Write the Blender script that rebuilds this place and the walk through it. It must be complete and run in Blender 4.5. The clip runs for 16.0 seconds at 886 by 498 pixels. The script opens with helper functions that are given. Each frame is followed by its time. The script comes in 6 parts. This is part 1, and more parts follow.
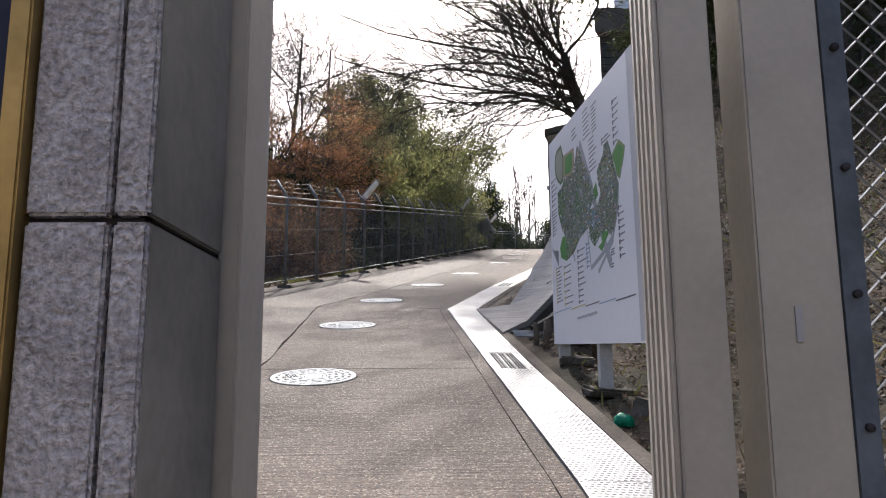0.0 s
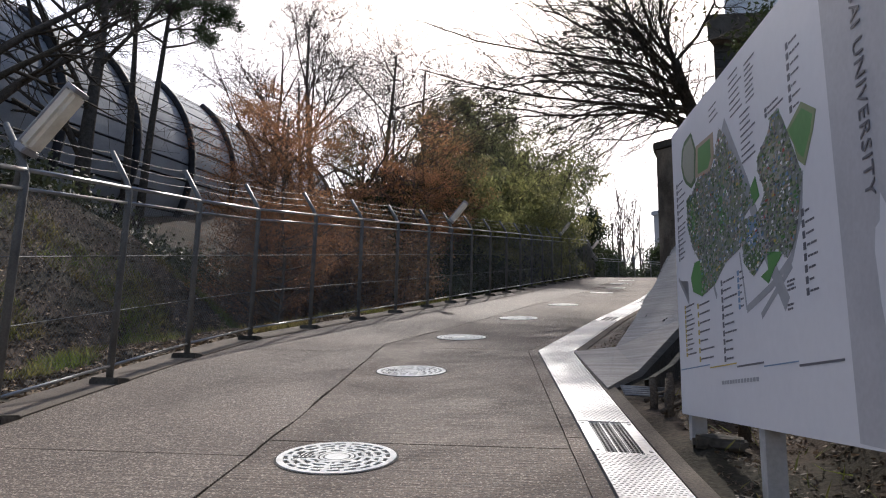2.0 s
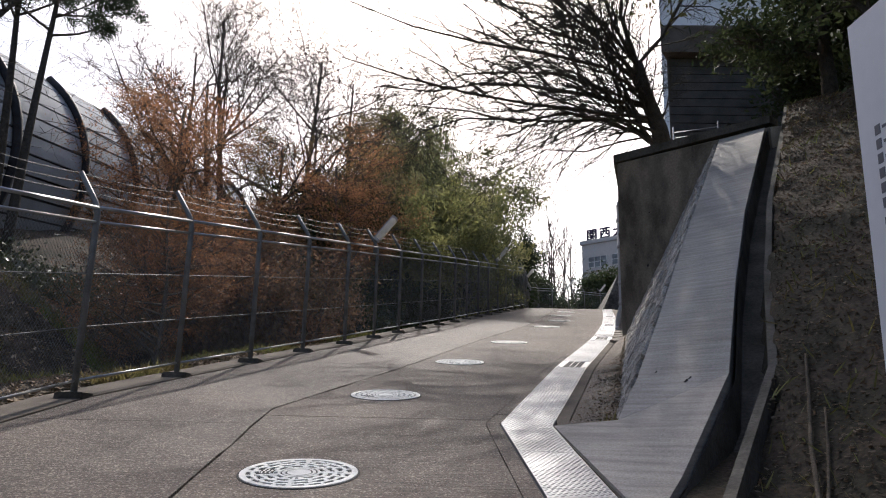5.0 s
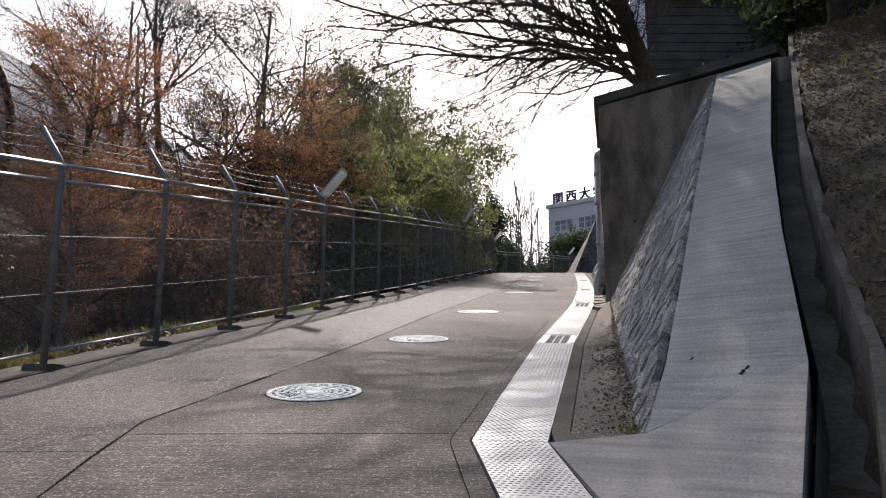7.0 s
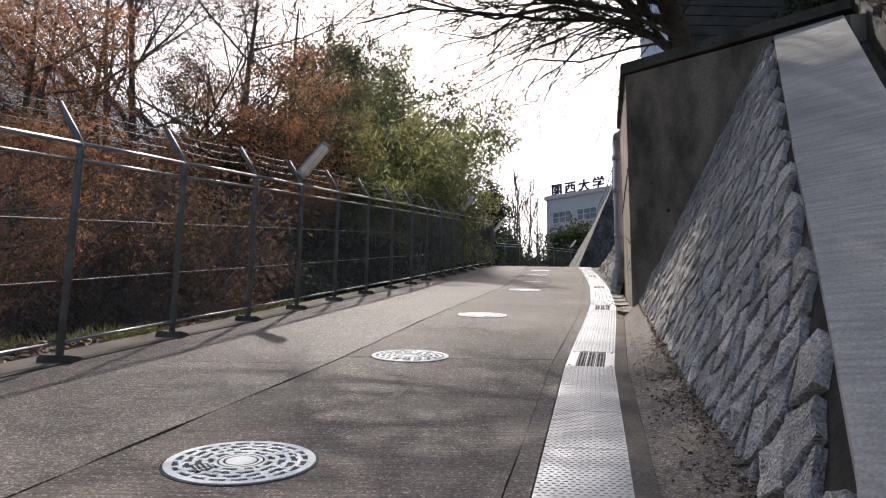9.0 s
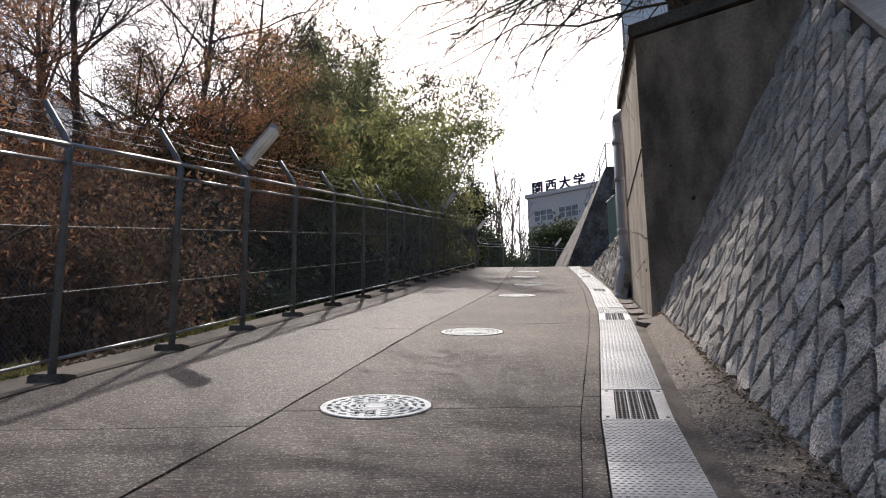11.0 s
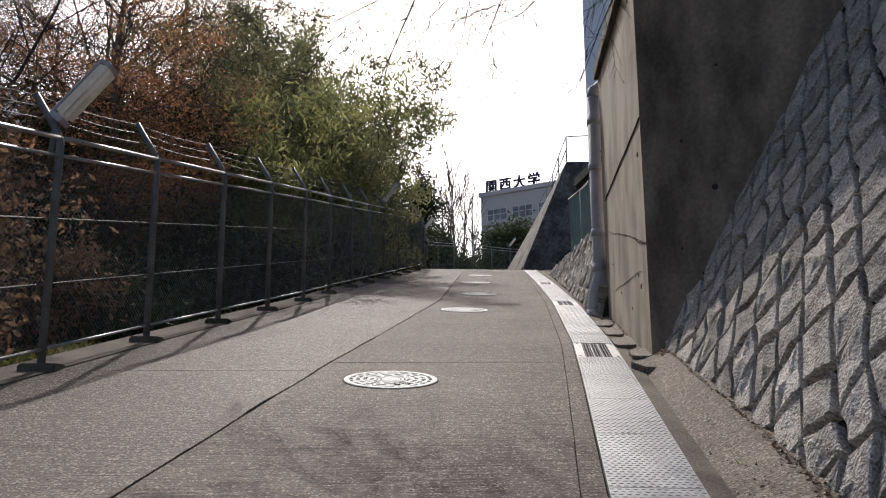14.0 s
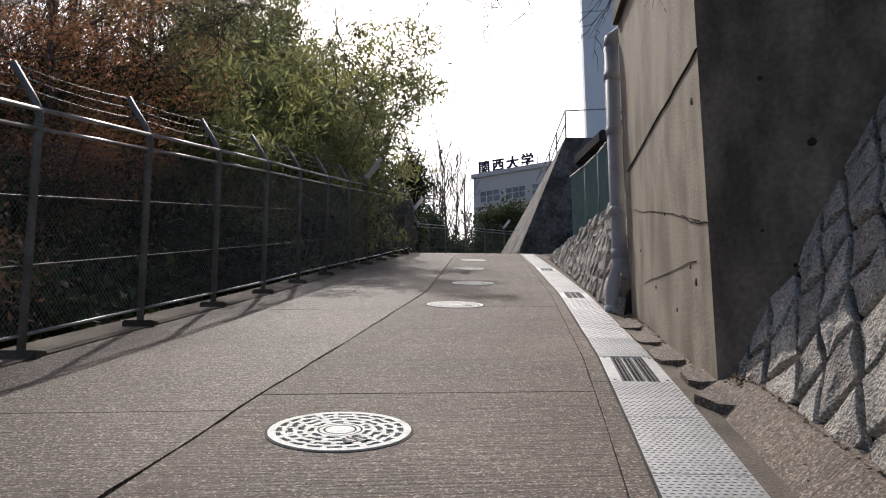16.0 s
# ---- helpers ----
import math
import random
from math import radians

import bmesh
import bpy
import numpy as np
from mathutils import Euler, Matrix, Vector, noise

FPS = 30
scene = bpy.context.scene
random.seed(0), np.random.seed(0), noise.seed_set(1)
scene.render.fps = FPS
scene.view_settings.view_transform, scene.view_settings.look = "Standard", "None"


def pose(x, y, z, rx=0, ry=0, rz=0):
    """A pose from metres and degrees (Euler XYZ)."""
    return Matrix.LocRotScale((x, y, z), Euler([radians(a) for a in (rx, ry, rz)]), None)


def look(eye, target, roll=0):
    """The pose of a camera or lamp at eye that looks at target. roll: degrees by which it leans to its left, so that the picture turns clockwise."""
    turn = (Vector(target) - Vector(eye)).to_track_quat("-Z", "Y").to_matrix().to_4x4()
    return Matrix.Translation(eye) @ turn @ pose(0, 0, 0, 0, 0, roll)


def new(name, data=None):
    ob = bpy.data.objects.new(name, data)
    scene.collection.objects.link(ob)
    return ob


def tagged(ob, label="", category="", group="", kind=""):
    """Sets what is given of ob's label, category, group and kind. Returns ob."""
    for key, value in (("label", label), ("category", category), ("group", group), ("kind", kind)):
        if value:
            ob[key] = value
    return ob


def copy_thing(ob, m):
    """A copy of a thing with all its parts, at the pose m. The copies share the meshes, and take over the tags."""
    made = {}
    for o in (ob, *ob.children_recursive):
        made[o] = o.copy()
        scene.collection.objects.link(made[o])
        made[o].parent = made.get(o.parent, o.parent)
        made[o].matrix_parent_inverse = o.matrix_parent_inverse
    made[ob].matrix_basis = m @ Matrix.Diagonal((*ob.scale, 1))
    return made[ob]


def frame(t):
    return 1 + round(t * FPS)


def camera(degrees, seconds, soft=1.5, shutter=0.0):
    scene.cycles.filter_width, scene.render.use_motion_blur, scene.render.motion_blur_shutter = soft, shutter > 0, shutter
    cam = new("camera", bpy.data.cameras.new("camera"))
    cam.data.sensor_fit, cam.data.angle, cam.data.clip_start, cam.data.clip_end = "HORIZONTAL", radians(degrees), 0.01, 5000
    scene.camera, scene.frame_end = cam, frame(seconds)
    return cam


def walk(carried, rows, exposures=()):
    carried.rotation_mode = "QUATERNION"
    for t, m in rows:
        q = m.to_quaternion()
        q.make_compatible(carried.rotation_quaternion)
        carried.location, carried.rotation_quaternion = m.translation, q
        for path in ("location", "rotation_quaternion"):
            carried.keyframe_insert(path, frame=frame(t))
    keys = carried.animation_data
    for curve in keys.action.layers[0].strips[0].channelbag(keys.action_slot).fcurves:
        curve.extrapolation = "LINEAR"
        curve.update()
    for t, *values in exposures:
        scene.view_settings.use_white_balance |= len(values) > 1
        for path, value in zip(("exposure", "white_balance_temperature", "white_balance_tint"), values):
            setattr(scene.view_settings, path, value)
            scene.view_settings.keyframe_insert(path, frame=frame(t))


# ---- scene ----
cam = camera(59.6, 16.0, 1.1)
METRES, EYE, TILT, LEAN, TURN = 17.5, 1.08, 0.0, 0.0, 0.0
ROWS = [
    (0.0, 0.0, 0.0, 0.0, 0.05, 9.63, 0.29),
    (0.5, 0.0069, 0.0291, 0.0056, 2.02, 10.36, 0.08),
    (1.0, 0.0097, 0.0597, 0.0113, 5.73, 10.36, -0.29),
    (1.5, 0.0123, 0.0885, 0.0172, 8.28, 11.29, -0.54),
    (2.0, 0.0079, 0.1155, 0.0202, 7.29, 11.59, -1.27),
    (2.5, 0.0053, 0.1469, 0.0262, 6.26, 10.91, -1.43),
    (3.0, 0.0001, 0.1793, 0.034, 6.47, 10.39, -2.52),
    (3.5, -0.005, 0.2142, 0.0397, 6.69, 11.76, -1.87),
    (4.0, -0.0081, 0.2435, 0.0456, 5.95, 13.13, -2.41),
    (4.5, -0.0114, 0.2735, 0.0521, 3.4, 13.85, -2.7),
    (5.0, -0.0125, 0.3017, 0.0554, 1.74, 13.72, -1.29),
    (7.5, -0.0076, 0.4591, 0.0819, -1.23, 10.55, -0.32),
    (8.0, -0.0084, 0.4905, 0.0887, -1.85, 10.11, -0.7),
    (8.5, -0.0095, 0.5218, 0.0944, -1.14, 10.48, -0.9),
    (11.0, -0.0058, 0.6784, 0.1241, -2.19, 10.66, 0.86),
    (11.5, -0.0019, 0.7101, 0.1292, -3.16, 11.05, 1.12),
    (12.0, 0.0026, 0.7394, 0.134, -4.14, 10.87, 0.29),
    (12.5, 0.007, 0.7696, 0.14, -5.07, 10.38, 0.46),
    (13.0, 0.0129, 0.7989, 0.1465, -5.25, 10.07, 0.07),
    (13.5, 0.0169, 0.828, 0.1541, -5.54, 10.04, 0.11),
    (14.0, 0.0227, 0.8563, 0.1608, -5.84, 10.46, 0.31),
    (14.5, 0.0253, 0.885, 0.1671, -5.86, 10.33, -0.39),
    (15.0, 0.0309, 0.9151, 0.1726, -6.02, 10.43, 0.29),
    (15.5, 0.0351, 0.944, 0.1773, -6.19, 10.21, -0.21),
    (16.0, 0.0397, 0.976, 0.183, -6.4, 9.14, 0.41),
]
walk(cam, [(t, pose(0, 0, EYE, TILT, LEAN, TURN) @ pose(METRES * x, METRES * y, METRES * z, 90 + pitch, roll, yaw)) for t, x, y, z, yaw, pitch, roll in ROWS], [(0.0, 0.88, 6250, 12), (0.5, 0.7, 6250, 12), (1.1, 0.46, 6250, 12), (2.5, 0.36, 6250, 12), (5.0, 0.33, 6250, 12), (7.5, 0.56, 6250, 12), (10.5, 0.45, 6250, 12), (12.0, 0.3, 6250, 12), (16.0, 0.22, 6250, 12)])

# ---- light ----
SUN_EL, SUN_AZ = radians(43.0), radians(-2.0)
world = bpy.data.worlds.new("sky")
scene.world = world
world.use_nodes = True
wn = world.node_tree
sky = wn.nodes.new("ShaderNodeTexSky")
sky.sky_type = 'NISHITA'
sky.sun_disc = False
sky.sun_elevation, sky.sun_rotation = SUN_EL, SUN_AZ
sky.air_density, sky.dust_density, sky.ozone_density = 1.0, 4.0, 1.0
wn.links.new(sky.outputs[0], wn.nodes["Background"].inputs[0])
wn.nodes["Background"].inputs[1].default_value = 0.15
sun = new("sun", bpy.data.lights.new("sun", 'SUN'))
sun.data.energy, sun.data.angle, sun.data.color = 3.2, radians(0.6), (1.0, 0.94, 0.85)
sun.matrix_world = look((0, 0, 0), (-math.sin(SUN_AZ) * math.cos(SUN_EL), -math.cos(SUN_AZ) * math.cos(SUN_EL), -math.sin(SUN_EL)))

# ---- materials ----
def mat(name, base, rough=0.8, vary=0.25, scale=8.0, fine=60.0, bump=0.15, metal=0.0, second=None, stain=0.5, thresh=(0.35, 0.7), trans=None, island=0.0, spec=0.15):
    """Procedural paint: a base colour, a second colour in patches, grain and bump at two scales."""
    m = bpy.data.materials.new(name)
    m.use_nodes = True
    n, l = m.node_tree.nodes, m.node_tree.links
    b = n["Principled BSDF"]
    b.inputs["Roughness"].default_value, b.inputs["Metallic"].default_value = rough, metal
    b.inputs["Specular IOR Level"].default_value = spec
    tc = n.new("ShaderNodeTexCoord")
    geo = n.new("ShaderNodeNewGeometry")
    big, small = n.new("ShaderNodeTexNoise"), n.new("ShaderNodeTexNoise")
    for k, s, d in ((big, scale, 5.0), (small, fine, 3.0)):
        k.inputs["Scale"].default_value, k.inputs["Detail"].default_value = s, d
        l.new(geo.outputs["Position"], k.inputs["Vector"])
    ramp = n.new("ShaderNodeMapRange")
    ramp.inputs[1].default_value, ramp.inputs[2].default_value = thresh
    l.new(big.outputs["Fac"], ramp.inputs[0])
    mix = n.new("ShaderNodeMix")
    mix.data_type = 'RGBA'
    second = second or tuple(c * (1 - stain) for c in base)
    mix.inputs[6].default_value, mix.inputs[7].default_value = (*base, 1), (*second, 1)
    l.new(ramp.outputs[0], mix.inputs[0])
    hsv = n.new("ShaderNodeHueSaturation")
    grain = n.new("ShaderNodeMapRange")
    grain.inputs[1].default_value, grain.inputs[2].default_value = 0.25, 0.75
    grain.inputs[3].default_value, grain.inputs[4].default_value = 1 - vary, 1 + vary
    l.new(small.outputs["Fac"], grain.inputs[0])
    value = grain.outputs[0]
    if island:
        rnd = n.new("ShaderNodeMath"); rnd.operation = 'ADD'
        obi = n.new("ShaderNodeObjectInfo")
        l.new(obi.outputs["Random"], rnd.inputs[0]); l.new(geo.outputs["Random Per Island"], rnd.inputs[1])
        fr = n.new("ShaderNodeMath"); fr.operation = 'FRACT'
        l.new(rnd.outputs[0], fr.inputs[0])
        mr = n.new("ShaderNodeMapRange")
        mr.inputs[3].default_value, mr.inputs[4].default_value = 1 - island, 1 + island
        l.new(fr.outputs[0], mr.inputs[0])
        mul = n.new("ShaderNodeMath"); mul.operation = 'MULTIPLY'
        l.new(value, mul.inputs[0]); l.new(mr.outputs[0], mul.inputs[1])
        value = mul.outputs[0]
    l.new(value, hsv.inputs["Value"])
    l.new(mix.outputs[2], hsv.inputs["Color"])
    l.new(hsv.outputs[0], b.inputs["Base Color"])
    if bump:
        bp = n.new("ShaderNodeBump")
        bp.inputs["Strength"].default_value, bp.inputs["Distance"].default_value = bump, 0.02
        add = n.new("ShaderNodeMath")
        l.new(small.outputs["Fac"], add.inputs[0]); l.new(big.outputs["Fac"], add.inputs[1])
        l.new(add.outputs[0], bp.inputs["Height"])
        l.new(bp.outputs[0], b.inputs["Normal"])
    if trans:
        t = n.new("ShaderNodeBsdfTranslucent")
        l.new(hsv.outputs[0], t.inputs[0])
        ms = n.new("ShaderNodeMixShader")
        ms.inputs[0].default_value = trans
        l.new(b.outputs[0], ms.inputs[1]); l.new(t.outputs[0], ms.inputs[2])
        l.new(ms.outputs[0], n["Material Output"].inputs[0])
    return m


def road_mat(name, base, second, speck, groove, rough, pit=0.8):
    """Concrete with pale aggregate specks, broom marks across the lane and stains."""
    m = mat(name, base, rough, 0.22, 0.55, 70.0, 0.0, second=second, thresh=(0.35, 0.68), spec=0.18)
    n, l = m.node_tree.nodes, m.node_tree.links
    b = n["Principled BSDF"]
    colour = b.inputs["Base Color"].links[0].from_socket
    geo = n.new("ShaderNodeNewGeometry")
    vor = n.new("ShaderNodeTexVoronoi")
    vor.inputs["Scale"].default_value = 95.0
    l.new(geo.outputs["Position"], vor.inputs["Vector"])
    sep = n.new("ShaderNodeSeparateColor")
    l.new(vor.outputs["Color"], sep.inputs[0])
    gt = n.new("ShaderNodeMapRange")
    gt.inputs[1].default_value, gt.inputs[2].default_value, gt.inputs[4].default_value = 1 - speck, 1.0, 0.75
    l.new(sep.outputs[0], gt.inputs[0])
    dk = n.new("ShaderNodeMapRange")
    dk.inputs[1].default_value, dk.inputs[2].default_value, dk.inputs[4].default_value = 0.6, 1.0, pit
    l.new(sep.outputs[1], dk.inputs[0])
    m1, m2 = n.new("ShaderNodeMix"), n.new("ShaderNodeMix")
    for k in (m1, m2):
        k.data_type = 'RGBA'
    m1.inputs[7].default_value = (0.07, 0.065, 0.06, 1)
    m2.inputs[7].default_value = (0.45, 0.39, 0.325, 1)
    l.new(dk.outputs[0], m1.inputs[0]); l.new(colour, m1.inputs[6])
    l.new(gt.outputs[0], m2.inputs[0]); l.new(m1.outputs[2], m2.inputs[6])
    mp = n.new("ShaderNodeMapping")
    mp.inputs["Scale"].default_value = (2.6, 42.0, 2.6)
    l.new(geo.outputs["Position"], mp.inputs[0])
    br = n.new("ShaderNodeTexNoise")
    br.inputs["Scale"].default_value, br.inputs["Detail"].default_value = 1.0, 4.0
    l.new(mp.outputs[0], br.inputs["Vector"])
    gm = n.new("ShaderNodeMapRange")
    gm.inputs[1].default_value, gm.inputs[2].default_value, gm.inputs[3].default_value, gm.inputs[4].default_value = 0.3, 0.7, 1 - groove, 1 + groove
    l.new(br.outputs[0], gm.inputs[0])
    hs = n.new("ShaderNodeHueSaturation")
    l.new(m2.outputs[2], hs.inputs["Color"]); l.new(gm.outputs[0], hs.inputs["Value"])
    l.new(hs.outputs[0], b.inputs["Base Color"])
    rr = n.new("ShaderNodeMapRange")
    rr.inputs[3].default_value, rr.inputs[4].default_value = rough + 0.12, rough - 0.2
    l.new(sep.outputs[2], rr.inputs[0]); l.new(rr.outputs[0], b.inputs["Roughness"])
    bp = n.new("ShaderNodeBump")
    bp.inputs["Strength"].default_value, bp.inputs["Distance"].default_value = 0.85, 0.012
    ad = n.new("ShaderNodeMath")
    l.new(sep.outputs[2], ad.inputs[0]); l.new(br.outputs[0], ad.inputs[1])
    l.new(ad.outputs[0], bp.inputs["Height"]); l.new(bp.outputs[0], b.inputs["Normal"])
    return m


M_ROAD = road_mat("road_concrete", (0.164, 0.128, 0.102), (0.106, 0.084, 0.068), 0.20, 0.22, 0.85, 0.9)
M_ROADL = road_mat("road_exposed_aggregate", (0.152, 0.120, 0.098), (0.104, 0.084, 0.069), 0.30, 0.10, 0.8, 0.9)
M_SLAB = road_mat("coping_concrete", (0.41, 0.375, 0.335), (0.28, 0.26, 0.235), 0.05, 0.2, 0.88, 0.18)
for node in M_SLAB.node_tree.nodes:
    if node.type == 'BUMP':
        node.inputs["Strength"].default_value = 0.18
    if node.type == 'MAPPING':
        node.inputs["Scale"].default_value = (1.6, 1.6, 48.0)
# Darker than M_CONC: stains, plus the front's shade put into the colour.
M_FRONT = mat("stained_shaded_concrete", (0.27, 0.222, 0.172), 0.95, 0.22, 0.8, 25.0, 0.3, second=(0.10, 0.083, 0.066), thresh=(0.38, 0.62), spec=0.15)
M_JOINT = mat("joint_dirt", (0.05, 0.045, 0.04), 0.95, 0.3, 6, 50, 0.3)
M_CONC = mat("weathered_concrete", (0.45, 0.39, 0.315), 0.85, 0.16, 0.9, 45.0, 0.3, second=(0.27, 0.232, 0.19), thresh=(0.4, 0.66))
M_EDGE = mat("edge_concrete", (0.165, 0.138, 0.112), 0.92, 0.3, 2.0, 60, 0.5, second=(0.10, 0.085, 0.07))
M_DARKC = mat("mossy_concrete", (0.13, 0.118, 0.10), 0.95, 0.3, 2.0, 30.0, 0.4, second=(0.055, 0.05, 0.04))
M_STONE = mat("granite_stone", (0.54, 0.50, 0.45), 0.92, 0.55, 5.0, 55.0, 1.5, second=(0.31, 0.285, 0.255), island=0.26, spec=0.12)
M_MORTAR = mat("wall_mortar", (0.05, 0.044, 0.038), 0.95, 0.3, 3.0, 40.0, 0.4)
M_SOIL = mat("leafy_soil", (0.075, 0.055, 0.04), 0.95, 0.5, 1.2, 30.0, 0.5, second=(0.04, 0.035, 0.024), thresh=(0.4, 0.62))
M_STEEL = mat("galvanised_checker", (0.40, 0.405, 0.41), 0.5, 0.2, 2.0, 30.0, 0.1, metal=0.55, second=(0.30, 0.305, 0.31))
M_BAR = mat("galvanised_bar", (0.20, 0.205, 0.215), 0.5, 0.12, 5, 40.0, 0.05, metal=0.9, second=(0.3, 0.3, 0.3))
M_GRATE = mat("dark_grating_steel", (0.085, 0.085, 0.09), 0.6, 0.15, 5, 40.0, 0.05, metal=0.5)
M_POST = mat("fence_grey_paint", (0.20, 0.20, 0.195), 0.5, 0.2, 6.0, 70.0, 0.08, metal=0.2, second=(0.13, 0.13, 0.125))
M_RAIL = mat("galvanised_rail", (0.42, 0.43, 0.44), 0.38, 0.12, 5, 40.0, 0.03, metal=0.75, second=(0.28, 0.285, 0.29))
M_WIRE = mat("fence_wire", (0.20, 0.203, 0.203), 0.55, 0.2, 6.0, 60.0, 0.0, metal=0.0)
M_COVER = mat("cover_white_paint", (0.80, 0.79, 0.74), 0.7, 0.12, 9.0, 90.0, 0.2, second=(0.55, 0.53, 0.48), thresh=(0.5, 0.8))
M_COVERD = mat("cover_iron", (0.07, 0.065, 0.06), 0.8, 0.3, 9.0, 90.0, 0.2)
M_GRANITE = mat("rough_granite_tile", (0.52, 0.495, 0.515), 0.9, 0.45, 25.0, 110.0, 0.9, second=(0.40, 0.375, 0.39), thresh=(0.4, 0.65))
M_GROUT = mat("dark_grout", (0.06, 0.055, 0.06), 0.95, 0.2, 9, 50, 0.2)
M_ALU = mat("beige_aluminium", (0.46, 0.43, 0.385), 0.5, 0.06, 2.5, 40.0, 0.04, metal=0.1, second=(0.37, 0.345, 0.31))
M_ALUD = mat("dark_trim", (0.28, 0.265, 0.24), 0.6, 0.1, 2.0, 40.0, 0.05, second=(0.10, 0.10, 0.095))
M_BLUEG = mat("blue_grey_steel", (0.14, 0.165, 0.20), 0.5, 0.12, 4.0, 50.0, 0.05)
M_BRASS = mat("brass_edge", (0.45, 0.31, 0.12), 0.45, 0.1, 6, 60, 0.05, metal=0.5)
M_NAVY = mat("navy_plate", (0.02, 0.025, 0.05), 0.4, 0.1, 4, 60, 0.0)
M_BOARD = mat("sign_white", (0.78, 0.78, 0.80), 0.35, 0.02, 1.0, 20.0, 0.0, second=(0.72, 0.72, 0.75))
M_BLUE = mat("sign_blue", (0.045, 0.03, 0.24), 0.35, 0.03, 1.0, 20.0, 0.0)
M_LEGW = mat("leg_grey_white", (0.50, 0.50, 0.49), 0.6, 0.1, 4.0, 40.0, 0.1, second=(0.36, 0.35, 0.33))
M_LAMP = mat("lamp_cover", (0.85, 0.83, 0.78), 0.3, 0.05, 6, 40, 0.0, second=(0.68, 0.65, 0.58), trans=0.45)
M_PIPE = mat("grey_pvc", (0.42, 0.42, 0.44), 0.45, 0.07, 3, 40, 0.03, second=(0.34, 0.34, 0.36))
M_BARK = mat("dark_bark", (0.10, 0.085, 0.07), 0.95, 0.4, 8, 40, 1.0, second=(0.055, 0.048, 0.04))
M_BARKG = mat("grey_bark", (0.15, 0.125, 0.10), 0.95, 0.35, 8, 40, 0.8, second=(0.09, 0.075, 0.06))
M_TWIG = mat("reddish_twigs", (0.13, 0.10, 0.09), 0.9, 0.3, 8, 40, 0.3)
def leafmat(name, a, b, trans=0.45):
    return mat(name, a, 0.7, 0.2, 0.8, 9.0, 0.0, second=b, thresh=(0.35, 0.65), trans=trans, island=0.35, spec=0.2)
M_ORANGE = leafmat("orange_needles", (0.44, 0.21, 0.105), (0.31, 0.18, 0.10), 0.55)
M_RUST = leafmat("russet_needles", (0.54, 0.25, 0.12), (0.36, 0.20, 0.105), 0.6)
M_BROWN = leafmat("brown_green_leaves", (0.33, 0.22, 0.11), (0.21, 0.20, 0.085), 0.55)
M_BAMBOO = leafmat("bamboo_leaves", (0.31, 0.30, 0.15), (0.14, 0.155, 0.075), 0.55)
M_GREEN = leafmat("evergreen_leaves", (0.035, 0.05, 0.022), (0.06, 0.075, 0.032), 0.3)
M_PINE = leafmat("pine_needles", (0.035, 0.055, 0.025), (0.05, 0.07, 0.03), 0.25)
M_YELLOW = leafmat("yellow_bamboo_leaves", (0.34, 0.33, 0.13), (0.17, 0.185, 0.075), 0.55)
M_GRASS = leafmat("bank_grass", (0.14, 0.18, 0.045), (0.20, 0.16, 0.07), 0.35)
M_LITTER = mat("fallen_leaves", (0.16, 0.115, 0.078), 0.6, 0.3, 4, 40, 0.0, second=(0.07, 0.053, 0.038), island=0.5, trans=0.4, spec=0.4)
M_IVY = mat("glossy_ivy_leaves", (0.055, 0.07, 0.032), 0.28, 0.2, 0.8, 9.0, 0.0, second=(0.09, 0.10, 0.05), trans=0.25, island=0.35, spec=0.6)
M_DRY = mat("dry_pale_leaves", (0.36, 0.27, 0.18), 0.85, 0.3, 1.2, 40, 0.0, second=(0.13, 0.10, 0.068), island=0.5, thresh=(0.4, 0.6))
M_PANEL = mat("noise_panel_grey", (0.36, 0.38, 0.41), 0.8, 0.08, 0.6, 12.0, 0.03, second=(0.29, 0.305, 0.33), island=0.14, spec=0.1)
M_PANELW = mat("noise_roof_pale", (0.42, 0.42, 0.42), 0.85, 0.06, 0.6, 12.0, 0.0, island=0.1, spec=0.1)
M_RIB = mat("dark_steel_rib", (0.05, 0.05, 0.055), 0.6, 0.1, 3, 30, 0.05)
M_BLDG = mat("far_concrete_wall", (0.46, 0.445, 0.44), 0.85, 0.05, 0.2, 3.0, 0.0, second=(0.42, 0.42, 0.43))
M_TOWER = mat("blue_grey_tower_wall", (0.78, 0.78, 0.79), 0.8, 0.04, 0.2, 3.0, 0.0, second=(0.72, 0.72, 0.74))
# Glass colour is lightened to stand in for the haze of distance.
M_GLASS = mat("hazed_window_glass", (0.22, 0.24, 0.26), 0.12, 0.05, 1, 5, 0.0)
M_LETTER = mat("sign_letter_purple", (0.025, 0.02, 0.06), 0.5, 0.05, 1, 5, 0.0)
M_FRAMEW = mat("white_window_frame", (0.65, 0.65, 0.65), 0.5, 0.05, 1, 9, 0.0)
M_GREENF = mat("green_fence_panel", (0.26, 0.34, 0.31), 0.7, 0.1, 2, 20, 0.0, second=(0.2, 0.27, 0.25))
M_ROOF = mat("dark_roof", (0.05, 0.05, 0.055), 0.7, 0.15, 2, 20, 0.1)
M_SIDING = mat("dark_siding", (0.115, 0.107, 0.096), 0.85, 0.15, 2, 20, 0.1, second=(0.07, 0.066, 0.06))
M_TRASH = mat("green_plastic_bag", (0.02, 0.34, 0.20), 0.35, 0.1, 12, 60, 0.3, trans=0.2)
M_WOOD = mat("rotten_wood", (0.12, 0.095, 0.07), 0.95, 0.35, 9, 60, 0.6, second=(0.06, 0.05, 0.04))
